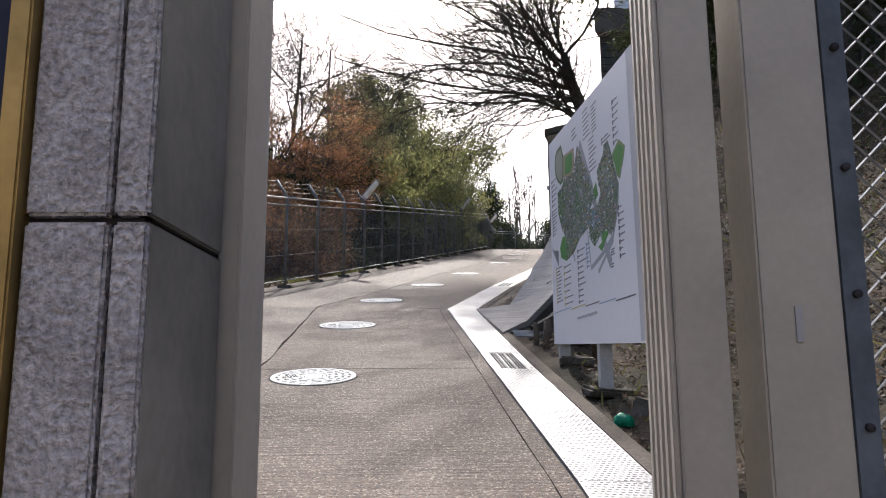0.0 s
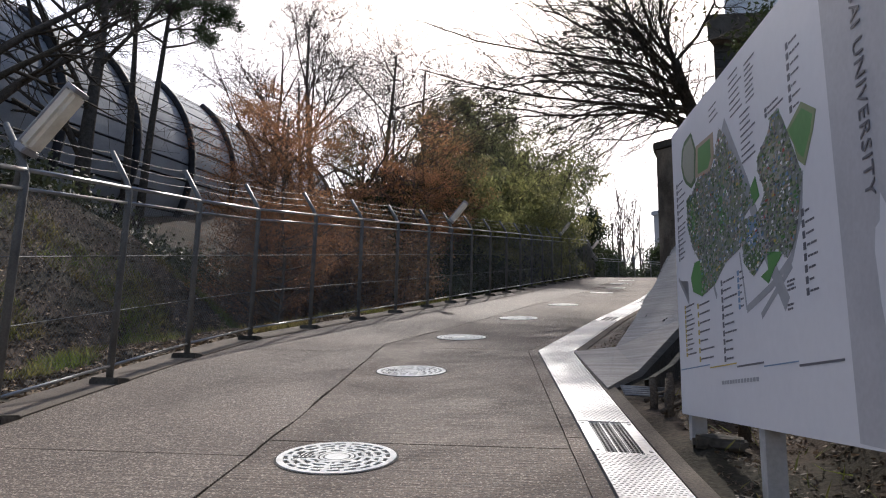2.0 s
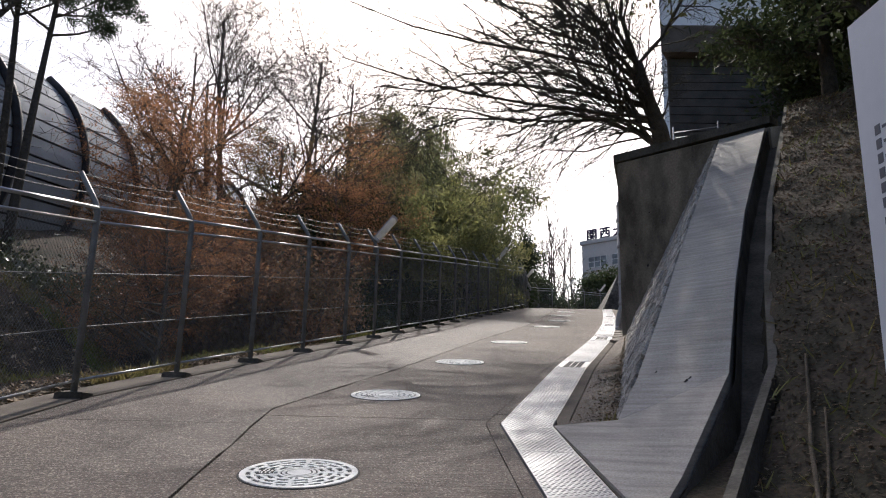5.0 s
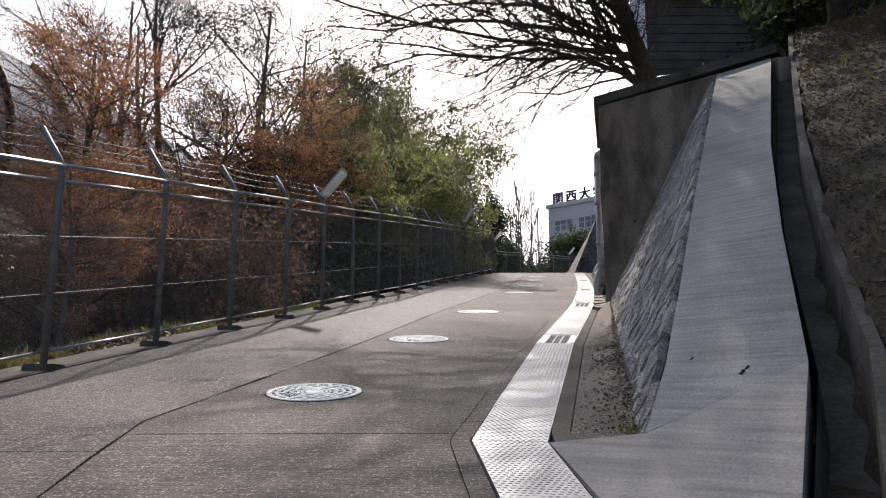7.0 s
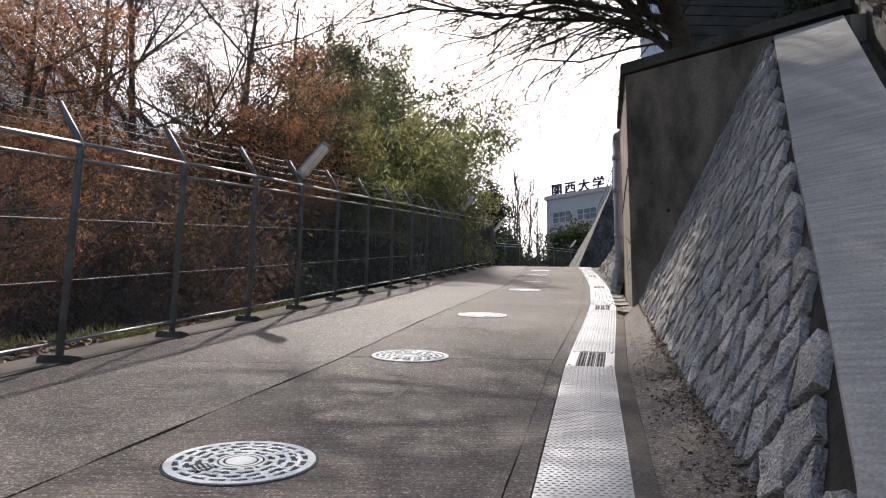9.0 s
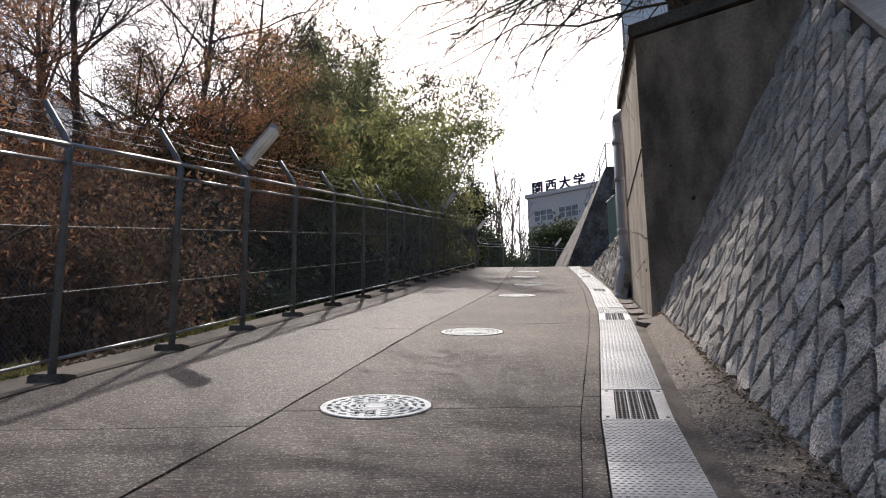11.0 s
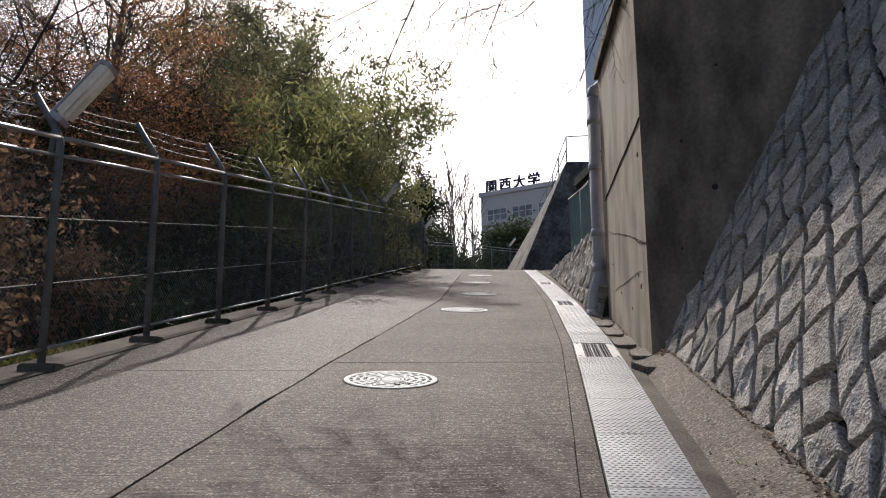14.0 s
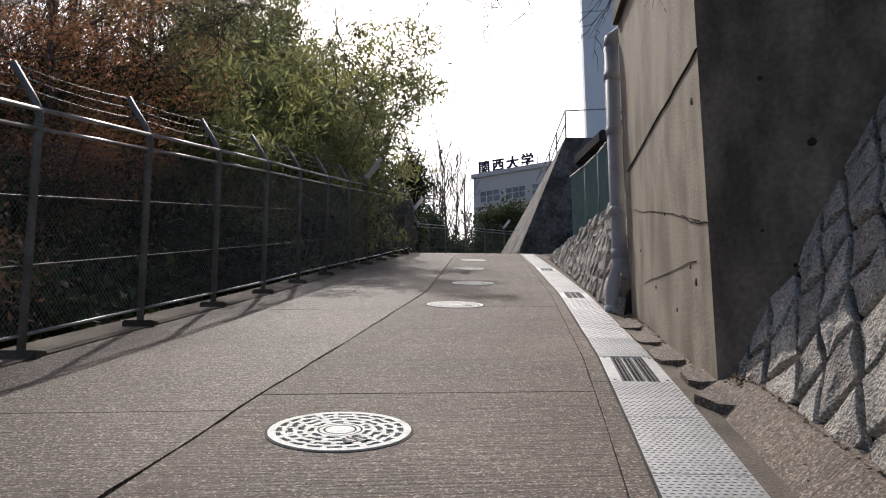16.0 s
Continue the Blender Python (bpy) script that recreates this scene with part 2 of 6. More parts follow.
M_INK = mat("dark_ink", (0.04, 0.04, 0.045), 0.5, 0.05, 5, 40, 0.0)

def streaked(material, scale):
    """Stretches the stains of a wall down its face."""
    nodes, links = material.node_tree.nodes, material.node_tree.links
    stain = [k for k in nodes if k.type == 'TEX_NOISE'][0]
    mapping = nodes.new("ShaderNodeMapping")
    mapping.inputs["Scale"].default_value = scale
    links.new(stain.inputs["Vector"].links[0].from_socket, mapping.inputs[0])
    links.new(mapping.outputs[0], stain.inputs["Vector"])
    stain.inputs["Detail"].default_value = 9.0


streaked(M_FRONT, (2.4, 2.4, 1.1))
streaked(M_CONC, (2.4, 2.4, 1.2))

# ---- mesh helpers ----
def mesh_of(name, verts, faces, material, smooth=False):
    me = bpy.data.meshes.new(name)
    me.from_pydata([tuple(v) for v in verts], [], faces)
    me.materials.append(material)
    if smooth:
        me.polygons.foreach_set("use_smooth", [True] * len(me.polygons))
    me.update()
    return me


def pmesh(name, verts, faces, material, parent=None, label="", smooth=False, at=None):
    ob = new(name, mesh_of(name, verts, faces, material, smooth))
    if parent is not None:
        ob.parent = parent
    if at is not None:
        ob.matrix_basis = at
    if label:
        ob["label"] = label
    return ob


def shared(name, me, parent, m):
    ob = new(name, me)
    ob.parent = parent
    ob.matrix_basis = m
    return ob


def part(name, bm, material, parent=None, label="", smooth=False):
    me = bpy.data.meshes.new(name)
    bm.to_mesh(me)
    bm.free()
    me.materials.append(material)
    if smooth:
        me.polygons.foreach_set("use_smooth", [True] * len(me.polygons))
    ob = new(name, me)
    if parent is not None:
        ob.parent = parent
    if label:
        ob["label"] = label
    return ob


def thing(name, at=None, **tags):
    ob = new(name)
    if at is not None:
        ob.matrix_basis = at if isinstance(at, Matrix) else Matrix.Translation(at)
    return tagged(ob, **tags)


def box(bm, lo, hi, m=None, bevel=0.0):
    c = [(lo[i] + hi[i]) / 2 for i in range(3)]
    s = [hi[i] - lo[i] for i in range(3)]
    t = Matrix.LocRotScale(c, None, s)
    r = bmesh.ops.create_cube(bm, size=1.0, matrix=(m @ t) if m else t)
    if bevel:
        es = list({e for v in r["verts"] for e in v.link_edges})
        bmesh.ops.bevel(bm, geom=es, offset=bevel, segments=2, affect='EDGES')
    return bm


def boxes(*bs, bevel=0.0):
    bm = bmesh.new()
    for lo, hi in bs:
        box(bm, lo, hi, bevel=bevel)
    return bm


def tube(V, F, pts, radii, sides=6, cap=True):
    """Adds a swept tube along pts to the lists V, F."""
    base = len(V)
    pts = [Vector(p) for p in pts]
    n = len(pts)
    ref = Vector((0, 0, 1)) if abs((pts[-1] - pts[0]).normalized().z) < 0.9 else Vector((1, 0, 0))
    for i, p in enumerate(pts):
        d = (pts[min(i + 1, n - 1)] - pts[max(i - 1, 0)]).normalized()
        a = d.cross(ref).normalized()
        b = a.cross(d)
        r = radii[i] if isinstance(radii, (list, tuple)) else radii
        for k in range(sides):
            t = 2 * math.pi * k / sides
            V.append(p + a * (r * math.cos(t)) + b * (r * math.sin(t)))
    for i in range(n - 1):
        for k in range(sides):
            k2 = (k + 1) % sides
            F.append((base + i * sides + k, base + i * sides + k2, base + (i + 1) * sides + k2, base + (i + 1) * sides + k))
    if cap:
        F.append(tuple(base + k for k in reversed(range(sides))))
        F.append(tuple(base + (n - 1) * sides + k for k in range(sides)))


def tubes(name, runs, material, parent=None, label="", sides=6, smooth=True):
    V, F = [], []
    for pts, r in runs:
        tube(V, F, pts, r, sides)
    return pmesh(name, V, F, material, parent, label, smooth)


def solid(name, top, bottom, material, parent=None, label=""):
    """A closed solid between two rings of equal length."""
    n = len(top)
    V = list(top) + list(bottom)
    F = [tuple(range(n)), tuple(range(2 * n - 1, n - 1, -1))]
    F += [(i, i + n, (i + 1) % n + n, (i + 1) % n) for i in range(n)]
    ob = pmesh(name, V, F, material, parent, label)
    bm = bmesh.new()
    bm.from_mesh(ob.data)
    bmesh.ops.recalc_face_normals(bm, faces=bm.faces)
    bm.to_mesh(ob.data)
    bm.free()
    return ob

# ---- plan ----
GY = (-400, -30, 0, 16, 22, 38, 43.4, 49, 57, 61, 66, 150, 400, 1500)
GZ = (-10, -3.2, -0.26, 2.94, 4.14, 7.34, 8.42, 8.95, 10.1, 10.75, 10.95, 16, 18, 18)
FPATH = [(-3.75, -2), (-4.03, 7.57), (-4.13, 9.3), (-4.23, 11.15), (-4.2, 13.1), (-3.83, 14.85), (-3.42, 16.6), (-3.03, 18.35), (-2.6, 20.05), (-2.25, 21.75), (-1.88, 23.45), (-1.47, 25.2), (-1.06, 26.9), (-0.66, 28.6), (-0.3, 30.4), (0.1, 32.3), (0.5, 34.1), (0.93, 36), (1.35, 37.9), (1.75, 39.8), (2.2, 41.6)]
FAR = [(2.5, 43.4), (2.75, 45.2), (2.95, 47.1), (3.1, 49.1), (3.3, 51.1), (3.5, 53.1), (3.7, 55.1), (3.95, 57.0), (4.6, 58.7), (5.7, 60.0), (7.0, 61.1), (8.3, 62.0), (9.6, 62.7), (10.8, 63.2), (11.8, 63.6), (13.2, 64.0)]
SL = [(0.9, -2), (0.70, 3.88), (0.45, 7.15), (0.07, 12.17), (1.07, 16.75), (2.15, 21.1), (2.68, 23.3), (3.79, 28.6), (4.95, 35), (6.3, 43)]
SR = [(1.32, -2), (1.10, 3.92), (0.84, 7.17), (0.50, 12.10), (1.48, 16.65), (2.56, 21.0), (3.09, 23.2), (4.2, 28.5), (5.37, 34.9), (6.72, 42.9)]
LJ = [(-1.5, -2), (-1.65, 5.65), (-1.74, 7.8), (-2.07, 12.7), (-1.02, 16.9), (-0.29, 20.35), (0.15, 22.3), (0.65, 24.3), (1.8, 29.1), (3.6, 40), (4.2, 43)]


def G(y):
    return float(np.interp(y, GY, GZ))


def on(path, y):
    return float(np.interp(y, [p[1] for p in path], [p[0] for p in path]))


def smooth01(t):
    t = min(1.0, max(0.0, t))
    return t * t * (3 - 2 * t)


def base_x(y):
    """Foot of the stone wall, then of the tall wall and the second stone wall."""
    return float(np.interp(y, (11.9, 13.3, 16.0, 20.3, 21.9, 22.2, 26.0, 38.7, 45), (1.0, 1.30, 1.86, 2.75, 3.08, 3.3, 4.0, 6.5, 7.7)))


def slab_plane(x, y):
    return -3.99 + 0.495 * x + 0.478 * y


HIP = [(1.03, 11.9), (1.32, 12.43), (1.78, 13.44), (2.6, 15.3), (4.82, 20.2), (5.5, 22.0)]
EDGE = [(1.05, 10.1), (1.93, 11.79), (2.6, 13.42), (3.5, 15.46), (5.45, 19.45), (7.0, 22.6)]


def ground_z(x, y):
    g = G(y)
    fx = on(FPATH + FAR, y)
    z = g - 0.03
    d = fx - 0.25 - x
    if d > 0:
        drop = float(np.interp(y, (3, 9, 16, 20, 24, 30, 60), (0.3, 0.35, 0.5, 1.2, 3.2, 4.8, 4.0)))
        z = g - 0.03 - drop * smooth01(d / 4.5) + 0.75 * max(0.0, min(d, 8.5) - 3.6) + 0.38 * max(0.0, d - 8.5)
        z = min(z, g + 5.4)
        z += 0.12 * noise.noise((x * 0.7, y * 0.7, 0)) * min(1, d) + 0.5 * noise.noise((x * 0.15, y * 0.15, 3)) * min(1, d / 4)
    e = x - on(SR, y) - 0.35
    if e > 0 and y < 60:
        bank = g - 0.03
        if y < 22.4:
            ed = x - on(EDGE, y)
            near = g + 0.68 * max(0.0, x - 1.75) + 0.1 * noise.noise((x * 1.5, y * 1.5, 7))
            if y > 9.3:
                pl = slab_plane(x, y) + (0.06 if ed > 0.36 else -0.75)
                near = max(near if ed > 0.36 and y < 15 else -9, pl)
                near += 0.1 * noise.noise((x * 1.5, y * 1.5, 7)) if ed > 0.36 else 0
            bank = max(bank, min(near, 8.2 + 0.1 * x))
            if y > 12.1 and ed < 0.36:
                bx = base_x(y)
                bank = min(bank, g - 0.03 + max(0.0, x - bx - 0.5) * 1.0)
        else:
            bx = base_x(y)
            top = float(np.interp(y, (22.4, 26, 30, 40, 60), (8.1, 8.0, 9.0, 10.2, 11.5)))
            bank = max(bank, min(top, g + 1.5 * max(0.0, x - bx - 0.9)))
        z = bank
    return z


# ---- ground ----
def steps(*runs):
    out = []
    for a, b, s in runs:
        out += list(np.arange(a, b - 1e-6, s))
    return out + [runs[-1][1]]


gxs = steps((-1500, -100, 200), (-100, -30, 10), (-30, -9, 1.0), (-9, 9, 0.2), (9, 30, 1.0), (30, 100, 10), (100, 1500, 200))
gys = steps((-400, -50, 70), (-50, -4, 4), (-4, 28, 0.25), (28, 72, 0.8), (72, 160, 8), (160, 1500, 134))
gv = [(x, y, ground_z(x, y)) for y in gys for x in gxs]
nx = len(gxs)
gf = [(j * nx + i, j * nx + i + 1, (j + 1) * nx + i + 1, (j + 1) * nx + i) for j in range(len(gys) - 1) for i in range(nx - 1)]
ground = tagged(pmesh("ground", gv, gf, M_SOIL, smooth=True), "brown soil and grass ground of banks and valley", "ground", kind="structure")


def strip_mesh(path_a, path_b, y0, y1, dz, depth, step=0.6):
    ys = list(np.arange(y0, y1 - 0.05, step)) + [y1]
    V, F = [], []
    for y in ys:
        for p, q in ((path_a, 0), (path_b, 0), (path_b, depth), (path_a, depth)):
            V.append((on(p, y), y, G(y) + dz - q))
    for i in range(len(ys) - 1):
        for k in range(4):
            F.append((4 * i + k, 4 * i + (k + 1) % 4, 4 * i + 4 + (k + 1) % 4, 4 * i + 4 + k))
    F += [(0, 3, 2, 1), (len(V) - 4, len(V) - 3, len(V) - 2, len(V) - 1)]
    return V, F


def shift(path, dx):
    return [(x + dx, y) for x, y in path]


def ragged(path, dx, amp, seed, y0=-2.0, y1=43.0):
    """A line with a chipped, wandering edge."""
    out = []
    for y in np.arange(y0, y1 + 0.05, 0.11):
        w = noise.noise((y * 1.3, seed, 0)) * amp + abs(noise.noise((y * 6.0, seed, 5))) * amp * 0.8 * (1 if dx > 0 else -1)
        out.append((on(path, y) + dx + w, y))
    return out


road = tagged(new("road"), "sloping worn grey concrete lane with cracked joints", "road", kind="structure")
CROSS = [-2, 2.2, 7.25, 12.36, 17.1, 22.1, 27.0, 32.0, 37.2, 43.0]
LJ_R, LJ_L = ragged(LJ, 0.007, 0.018, 1.0), ragged(LJ, -0.007, 0.018, 9.0)
ED_L, ED_R = ragged(SL, -0.135, 0.009, 4.0), ragged(SL, -0.129, 0.004, 6.0)
for i in range(len(CROSS) - 1):
    a, b = CROSS[i] + 0.008, CROSS[i + 1] - 0.008
    V, F = strip_mesh(LJ_R, ED_L, a, b, 0.0, 0.12, 0.11)
    pmesh("concrete_slab", V, F, M_ROAD, road)
    V, F = strip_mesh(shift(FPATH, 0.15), LJ_L, CROSS[i] - 0.4 + 0.005 if i else CROSS[i], CROSS[i + 1] - 0.4 - 0.005 if i < len(CROSS) - 2 else CROSS[i + 1], 0.001, 0.12, 0.11)
    pmesh("concrete_slab", V, F, M_ROADL, road, "rougher speckled concrete lane")
    V, F = strip_mesh(ED_R, shift(SL, -0.012), a + 0.3, b + 0.3 if i < len(CROSS) - 2 else b, 0.002, 0.12, 0.11)
    pmesh("edge_beam", V, F, M_ROAD, road, "narrow cracked concrete edge by the gutter")
V, F = strip_mesh(FPATH, SR, -2, 43, -0.024, 0.2, 0.25)
pmesh("joint_bed", V, F, M_JOINT, road, "dark dirt in the joints")
V, F = strip_mesh(FPATH[-1:] + FAR, [(6.3, 43), (9, 50), (16, 66)], 43.02, 65.5, 0.0, 0.12)
pmesh("far_lane", V, F, M_ROAD, road)
V, F = strip_mesh(shift(FPATH, -0.35), shift(FPATH, 0.143), -2, 41.5, 0.012, 0.3)
kerb = tagged(pmesh("kerb", V, F, M_EDGE), "low weathered concrete edge under the fence", "kerb", kind="structure")
V, F = strip_mesh(shift(SR, 0.012), [(x + 0.13, y) for x, y in SR], -2, 43, 0.008, 0.3)
gutter_edge = tagged(pmesh("gutter_edge", V, F, M_EDGE), "narrow concrete edge beside the gutter covers", "gutter edge", kind="structure")
SH = [(max(on(SR, y) + 0.1, base_x(y) + 0.25 + (0.1 if y > 22 else 0)), y) for y in np.arange(12.2, 43, 0.5)]
def heap(y):
    """Grit piled up towards the foot of the walls."""
    return float(np.interp(y, (12.4, 14, 17, 19.5, 21.5, 22.2, 24, 26.5, 28), (0.0, 0.07, 0.09, 0.15, 0.18, 0.12, 0.05, 0.02, 0.0)))


V, F = [], []
ys = list(np.arange(11.9, 42.4, 0.3)) + [42.5]
for y in ys:
    xa, xb = on(SR, y) + 0.135, on(SH, y)
    for k in range(5):
        t = k / 4
        x = xa + (xb - xa) * t
        V.append((x, y, G(y) - 0.004 + heap(y) * min(1.0, (x - xa) / max(0.05, base_x(y) - xa)) ** 1.2 + 0.012 * noise.noise((x * 4, y * 4, 2)) * min(1.0, 4 * t)))
for j in range(len(ys) - 1):
    for k in range(4):
        F.append((5 * j + k, 5 * j + k + 1, 5 * j + 6 + k, 5 * j + 5 + k))
shoulder = tagged(pmesh("shoulder", V, F, road_mat("gritty_shoulder", (0.20, 0.158, 0.122), (0.115, 0.092, 0.072), 0.34, 0.06, 0.92)), "gritty concrete shoulder between gutter and stone wall", "shoulder", kind="structure")

# Unseen wall, added so that sunlight bounces warmly back onto the gate.
behind = tagged(new("wall_behind"), "plain unseen wall added behind the gate to bounce warm light", "wall", kind="structure")
part("wall_panel", boxes(((-22, -9.4, -2.0), (22, -9.0, 6.5))), mat("bounce_wall_surface", (0.44, 0.41, 0.365), 0.9, 0.1, 0.6, 20, 0.1), behind)

# ---- gutter covers ----
gutter = tagged(new("gutter_cover"), "row of galvanised steel gutter covers with gratings", "gutter cover", kind="structure")
GRATES = [(7.17, 8.05), (16.7, 17.6), (22.35, 23.3), (28.0, 28.9), (34.0, 34.9)]


def strip_pt(u, y, dz):
    a, b = on(SL, y), on(SR, y)
    yy = y - 0.05 * u
    return (a + (b - a) * u, yy, G(yy) + dz)


def slat_block(V, F, u0, u1, ya, yb, z0, z1):
    k = len(V)
    V += [strip_pt(u0, ya, z1), strip_pt(u1, ya, z1), strip_pt(u1, yb, z1), strip_pt(u0, yb, z1), strip_pt(u0, ya, z0), strip_pt(u1, ya, z0), strip_pt(u1, yb, z0), strip_pt(u0, yb, z0)]
    F += [(k, k + 1, k + 2, k + 3), (k + 4, k + 7, k + 6, k + 5), (k, k + 4, k + 5, k + 1), (k + 1, k + 5, k + 6, k + 2), (k + 2, k + 6, k + 7, k + 3), (k + 3, k + 7, k + 4, k)]


def plate(ya, yb):
    V, F = [], []
    slat_block(V, F, 0, 1, ya, yb, -0.02, 0.014)
    pitch, cols = (0.034, 12) if ya < 24 else (0.06, 6)
    n = max(3, int((yb - ya) / pitch))
    for i in range(n):
        y0 = ya + (i + 0.25) * (yb - ya) / n
        for j in range(cols):
            u = (j + 0.35 + 0.4 * (i % 2)) / (cols + 0.2)
            slat_block(V, F, u - 0.26 / cols, u + 0.26 / cols, y0, y0 + pitch * 0.3, 0.014, 0.0168)
    pmesh("checker_plate", V, F, M_STEEL, gutter)


def grating(ya, yb):
    V, F = [], []
    slat_block(V, F, 0, 0.2, ya, yb, -0.02, 0.012)
    slat_block(V, F, 0.8, 1, ya, yb, -0.02, 0.012)
    fr = pmesh("grating_frame", V, F, M_STEEL, gutter, "bright steel side plates of a grating")
    V, F = [], []
    for j in range(9):
        u = 0.215 + 0.57 * j / 8.6
        slat_block(V, F, u, u + 0.022, ya, yb, -0.02, 0.008)
    m = int((yb - ya) / 0.05)
    for i in range(m):
        y0 = ya + (i + 0.3) * (yb - ya) / m
        slat_block(V, F, 0.2, 0.8, y0, y0 + 0.012, -0.02, 0.004)
    pmesh("grating_bars", V, F, M_GRATE, gutter, "dark steel grating bars")
    V, F = [], []
    for u in (0.395, 0.585):
        slat_block(V, F, u, u + 0.016, ya, yb, -0.02, 0.0105)
    pmesh("grating_rib", V, F, M_STEEL, gutter, "bright ribs of a grating")
    V, F = [], []
    for u in (0.06, 0.9):
        for y in (ya + 0.03, yb - 0.07):
            slat_block(V, F, u, u + 0.05, y, y + 0.03, 0.012, 0.018)
    pmesh("grating_bolt", V, F, M_BAR, gutter, "corner bolts")
    V, F = [], []
    slat_block(V, F, 0.2, 0.8, ya, yb, -0.06, -0.0215)
    pmesh("gutter_bottom", V, F, M_JOINT, gutter)


BREAKS = [-2, -1, 0, 1, 2, 3.1, 4.1, 5.1, 6.1, 7.17, 8.05, 9.05, 10.1, 11.1, 12.14, 13.1, 14.0, 14.9, 15.8, 16.7, 17.6, 18.55, 19.5, 20.45, 21.4, 22.35, 23.3, 24.25, 25.2, 26.1, 27.05, 28.0, 28.9, 29.9, 30.9, 31.9, 33, 34, 34.9, 36, 37, 38, 39, 40, 41, 42.8]
for a, b in zip(BREAKS[:-1], BREAKS[1:]):
    if any(abs(a - g0) < 0.01 for g0, _ in GRATES):
        grating(a + 0.004, b - 0.004)
    else:
        plate(a + 0.004, b - 0.004)

# ---- manhole covers ----
def sector(V, F, r0, r1, a0, a1, z0, z1, n):
    k = len(V)
    for i in range(n + 1):
        a = a0 + (a1 - a0) * i / n
        c, s = math.cos(a), math.sin(a)
        V += [(r0 * c, r0 * s, z1), (r1 * c, r1 * s, z1), (r1 * c, r1 * s, z0), (r0 * c, r0 * s, z0)]
    for i in range(n):
        for j in range(4):
            F.append((k + 4 * i + j, k + 4 * i + (j + 1) % 4, k + 4 * i + 4 + (j + 1) % 4, k + 4 * i + 4 + j))
    F += [(k, k + 3, k + 2, k + 1), tuple(k + 4 * n + j for j in range(4))]


def manhole(at):
    ob = thing("manhole_cover", at, label="round iron manhole cover with worn white pattern set in road", category="manhole cover", group="manhole covers along the lane")
    T = 2 * math.pi
    V, F = [], []
    sector(V, F, 0.372, 0.385, 0, T, -0.03, 0.002, 48)
    pmesh("seat_ring", V, F, M_COVERD, ob, "dark rusty iron seat ring")
    V, F = [], []
    tube(V, F, [(0, 0, -0.04), (0, 0, 0.001)], 0.371, 48)
    pmesh("iron_plate", V, F, M_COVERD, ob, "dark iron plate in the slots")
    V, F = [], []
    sector(V, F, 0.331, 0.371, 0, T, 0, 0.007, 56)
    pmesh("outer_ring", V, F, M_COVER, ob, "white painted outer ring")
    # white lands between dark slots: rings joined by spokes, each ring broken into hooked teeth
    V, F = [], []
    for r0, r1, n, turn in ((0.280, 0.298, 20, 0.0), (0.222, 0.241, 15, 0.11), (0.167, 0.186, 11, 0.05)):
        step = T / n
        sector(V, F, r0, r1, 0, T, 0, 0.0065, 4 * n)
        for i in range(n):
            a = turn + i * step
            sector(V, F, r1, r1 + 0.032, a, a + step * 0.24, 0, 0.0066, 2)
            sector(V, F, r1, r1 + 0.007, a + step * 0.24, a + step * 0.62, 0, 0.0064, 2)
            sector(V, F, r0 - 0.010, r0, a + step * 0.52, a + step * 0.92, 0, 0.0064, 2)
    sector(V, F, 0.118, 0.134, 0, T, 0, 0.0065, 32)
    for a in (0.25 * T, 0.75 * T, 0.5 * T, 0.0):
        sector(V, F, 0.134, 0.331, a - 0.045, a + 0.045, 0, 0.0068, 2)
    for i in range(9):
        sector(V, F, 0.134, 0.165, T * i / 9, T * i / 9 + 0.22, 0, 0.0064, 2)
    sector(V, F, 0.088, 0.107, 0, T, 0, 0.0065, 32)
    sector(V, F, 0.0005, 0.076, 0, T, 0, 0.0065, 26)
    pmesh("raised_pattern", V, F, M_COVER, ob, "white painted raised pattern")
    V, F = [], []
    sector(V, F, 0.160, 0.246, 0.455 * T, 0.545 * T, 0, 0.0072, 8)
    name_disc = pmesh("marked_plate", V, F, M_COVERD, ob, "dark unpainted plate with worn marks")
    V, F = [], []
    for r in (0.172, 0.198, 0.222):
        sector(V, F, r, r + 0.010, 0.467 * T, 0.50 * T, 0.0072, 0.0082, 3)
        sector(V, F, r + 0.006, r + 0.016, 0.51 * T, 0.535 * T, 0.0072, 0.0082, 3)
    pmesh("worn_marks", V, F, M_COVER, name_disc)
    return ob


def slope_at(x, y, dz=0.0):
    s = math.degrees(math.atan((G(y + 0.3) - G(y - 0.3)) / 0.6))
    return pose(x, y, G(y) + dz, s)


COVERS = [(-1.14, 6.87), (-1.28, 10.35), (-1.10, 13.7), (-0.35, 17.2), (0.62, 21.25), (1.99, 27.15), (2.75, 30.6), (3.27, 34.6), (3.95, 38.4)]
first = manhole(slope_at(*COVERS[0], 0.002))
for i, c in enumerate(COVERS[1:]):
    copy_thing(first, slope_at(*c, 0.002) @ pose(0, 0, 0, 0, 0, 37 * i))

# ---- chain-link fence with barbed wire and lamps ----
FENCE_LABEL = "grey steel chain-link fence topped with barbed wire along the lane"
KINK, ARM = 2.0, Vector((-0.24, 0.0, 0.40))
V, F = [], []
tube(V, F, [(0, 0, -0.05), (0, 0, KINK - 0.06), (-0.015, 0, KINK), tuple(Vector((0, 0, KINK)) + ARM * 0.2), tuple(Vector((0, 0, KINK)) + ARM)], [0.036, 0.036, 0.036, 0.032, 0.028], 8)
ME_POST = mesh_of("post", V, F, M_POST, True)
bmf = box(bmesh.new(), (-0.14, -0.13, -0.06), (0.16, 0.13, 0.05), bevel=0.015)
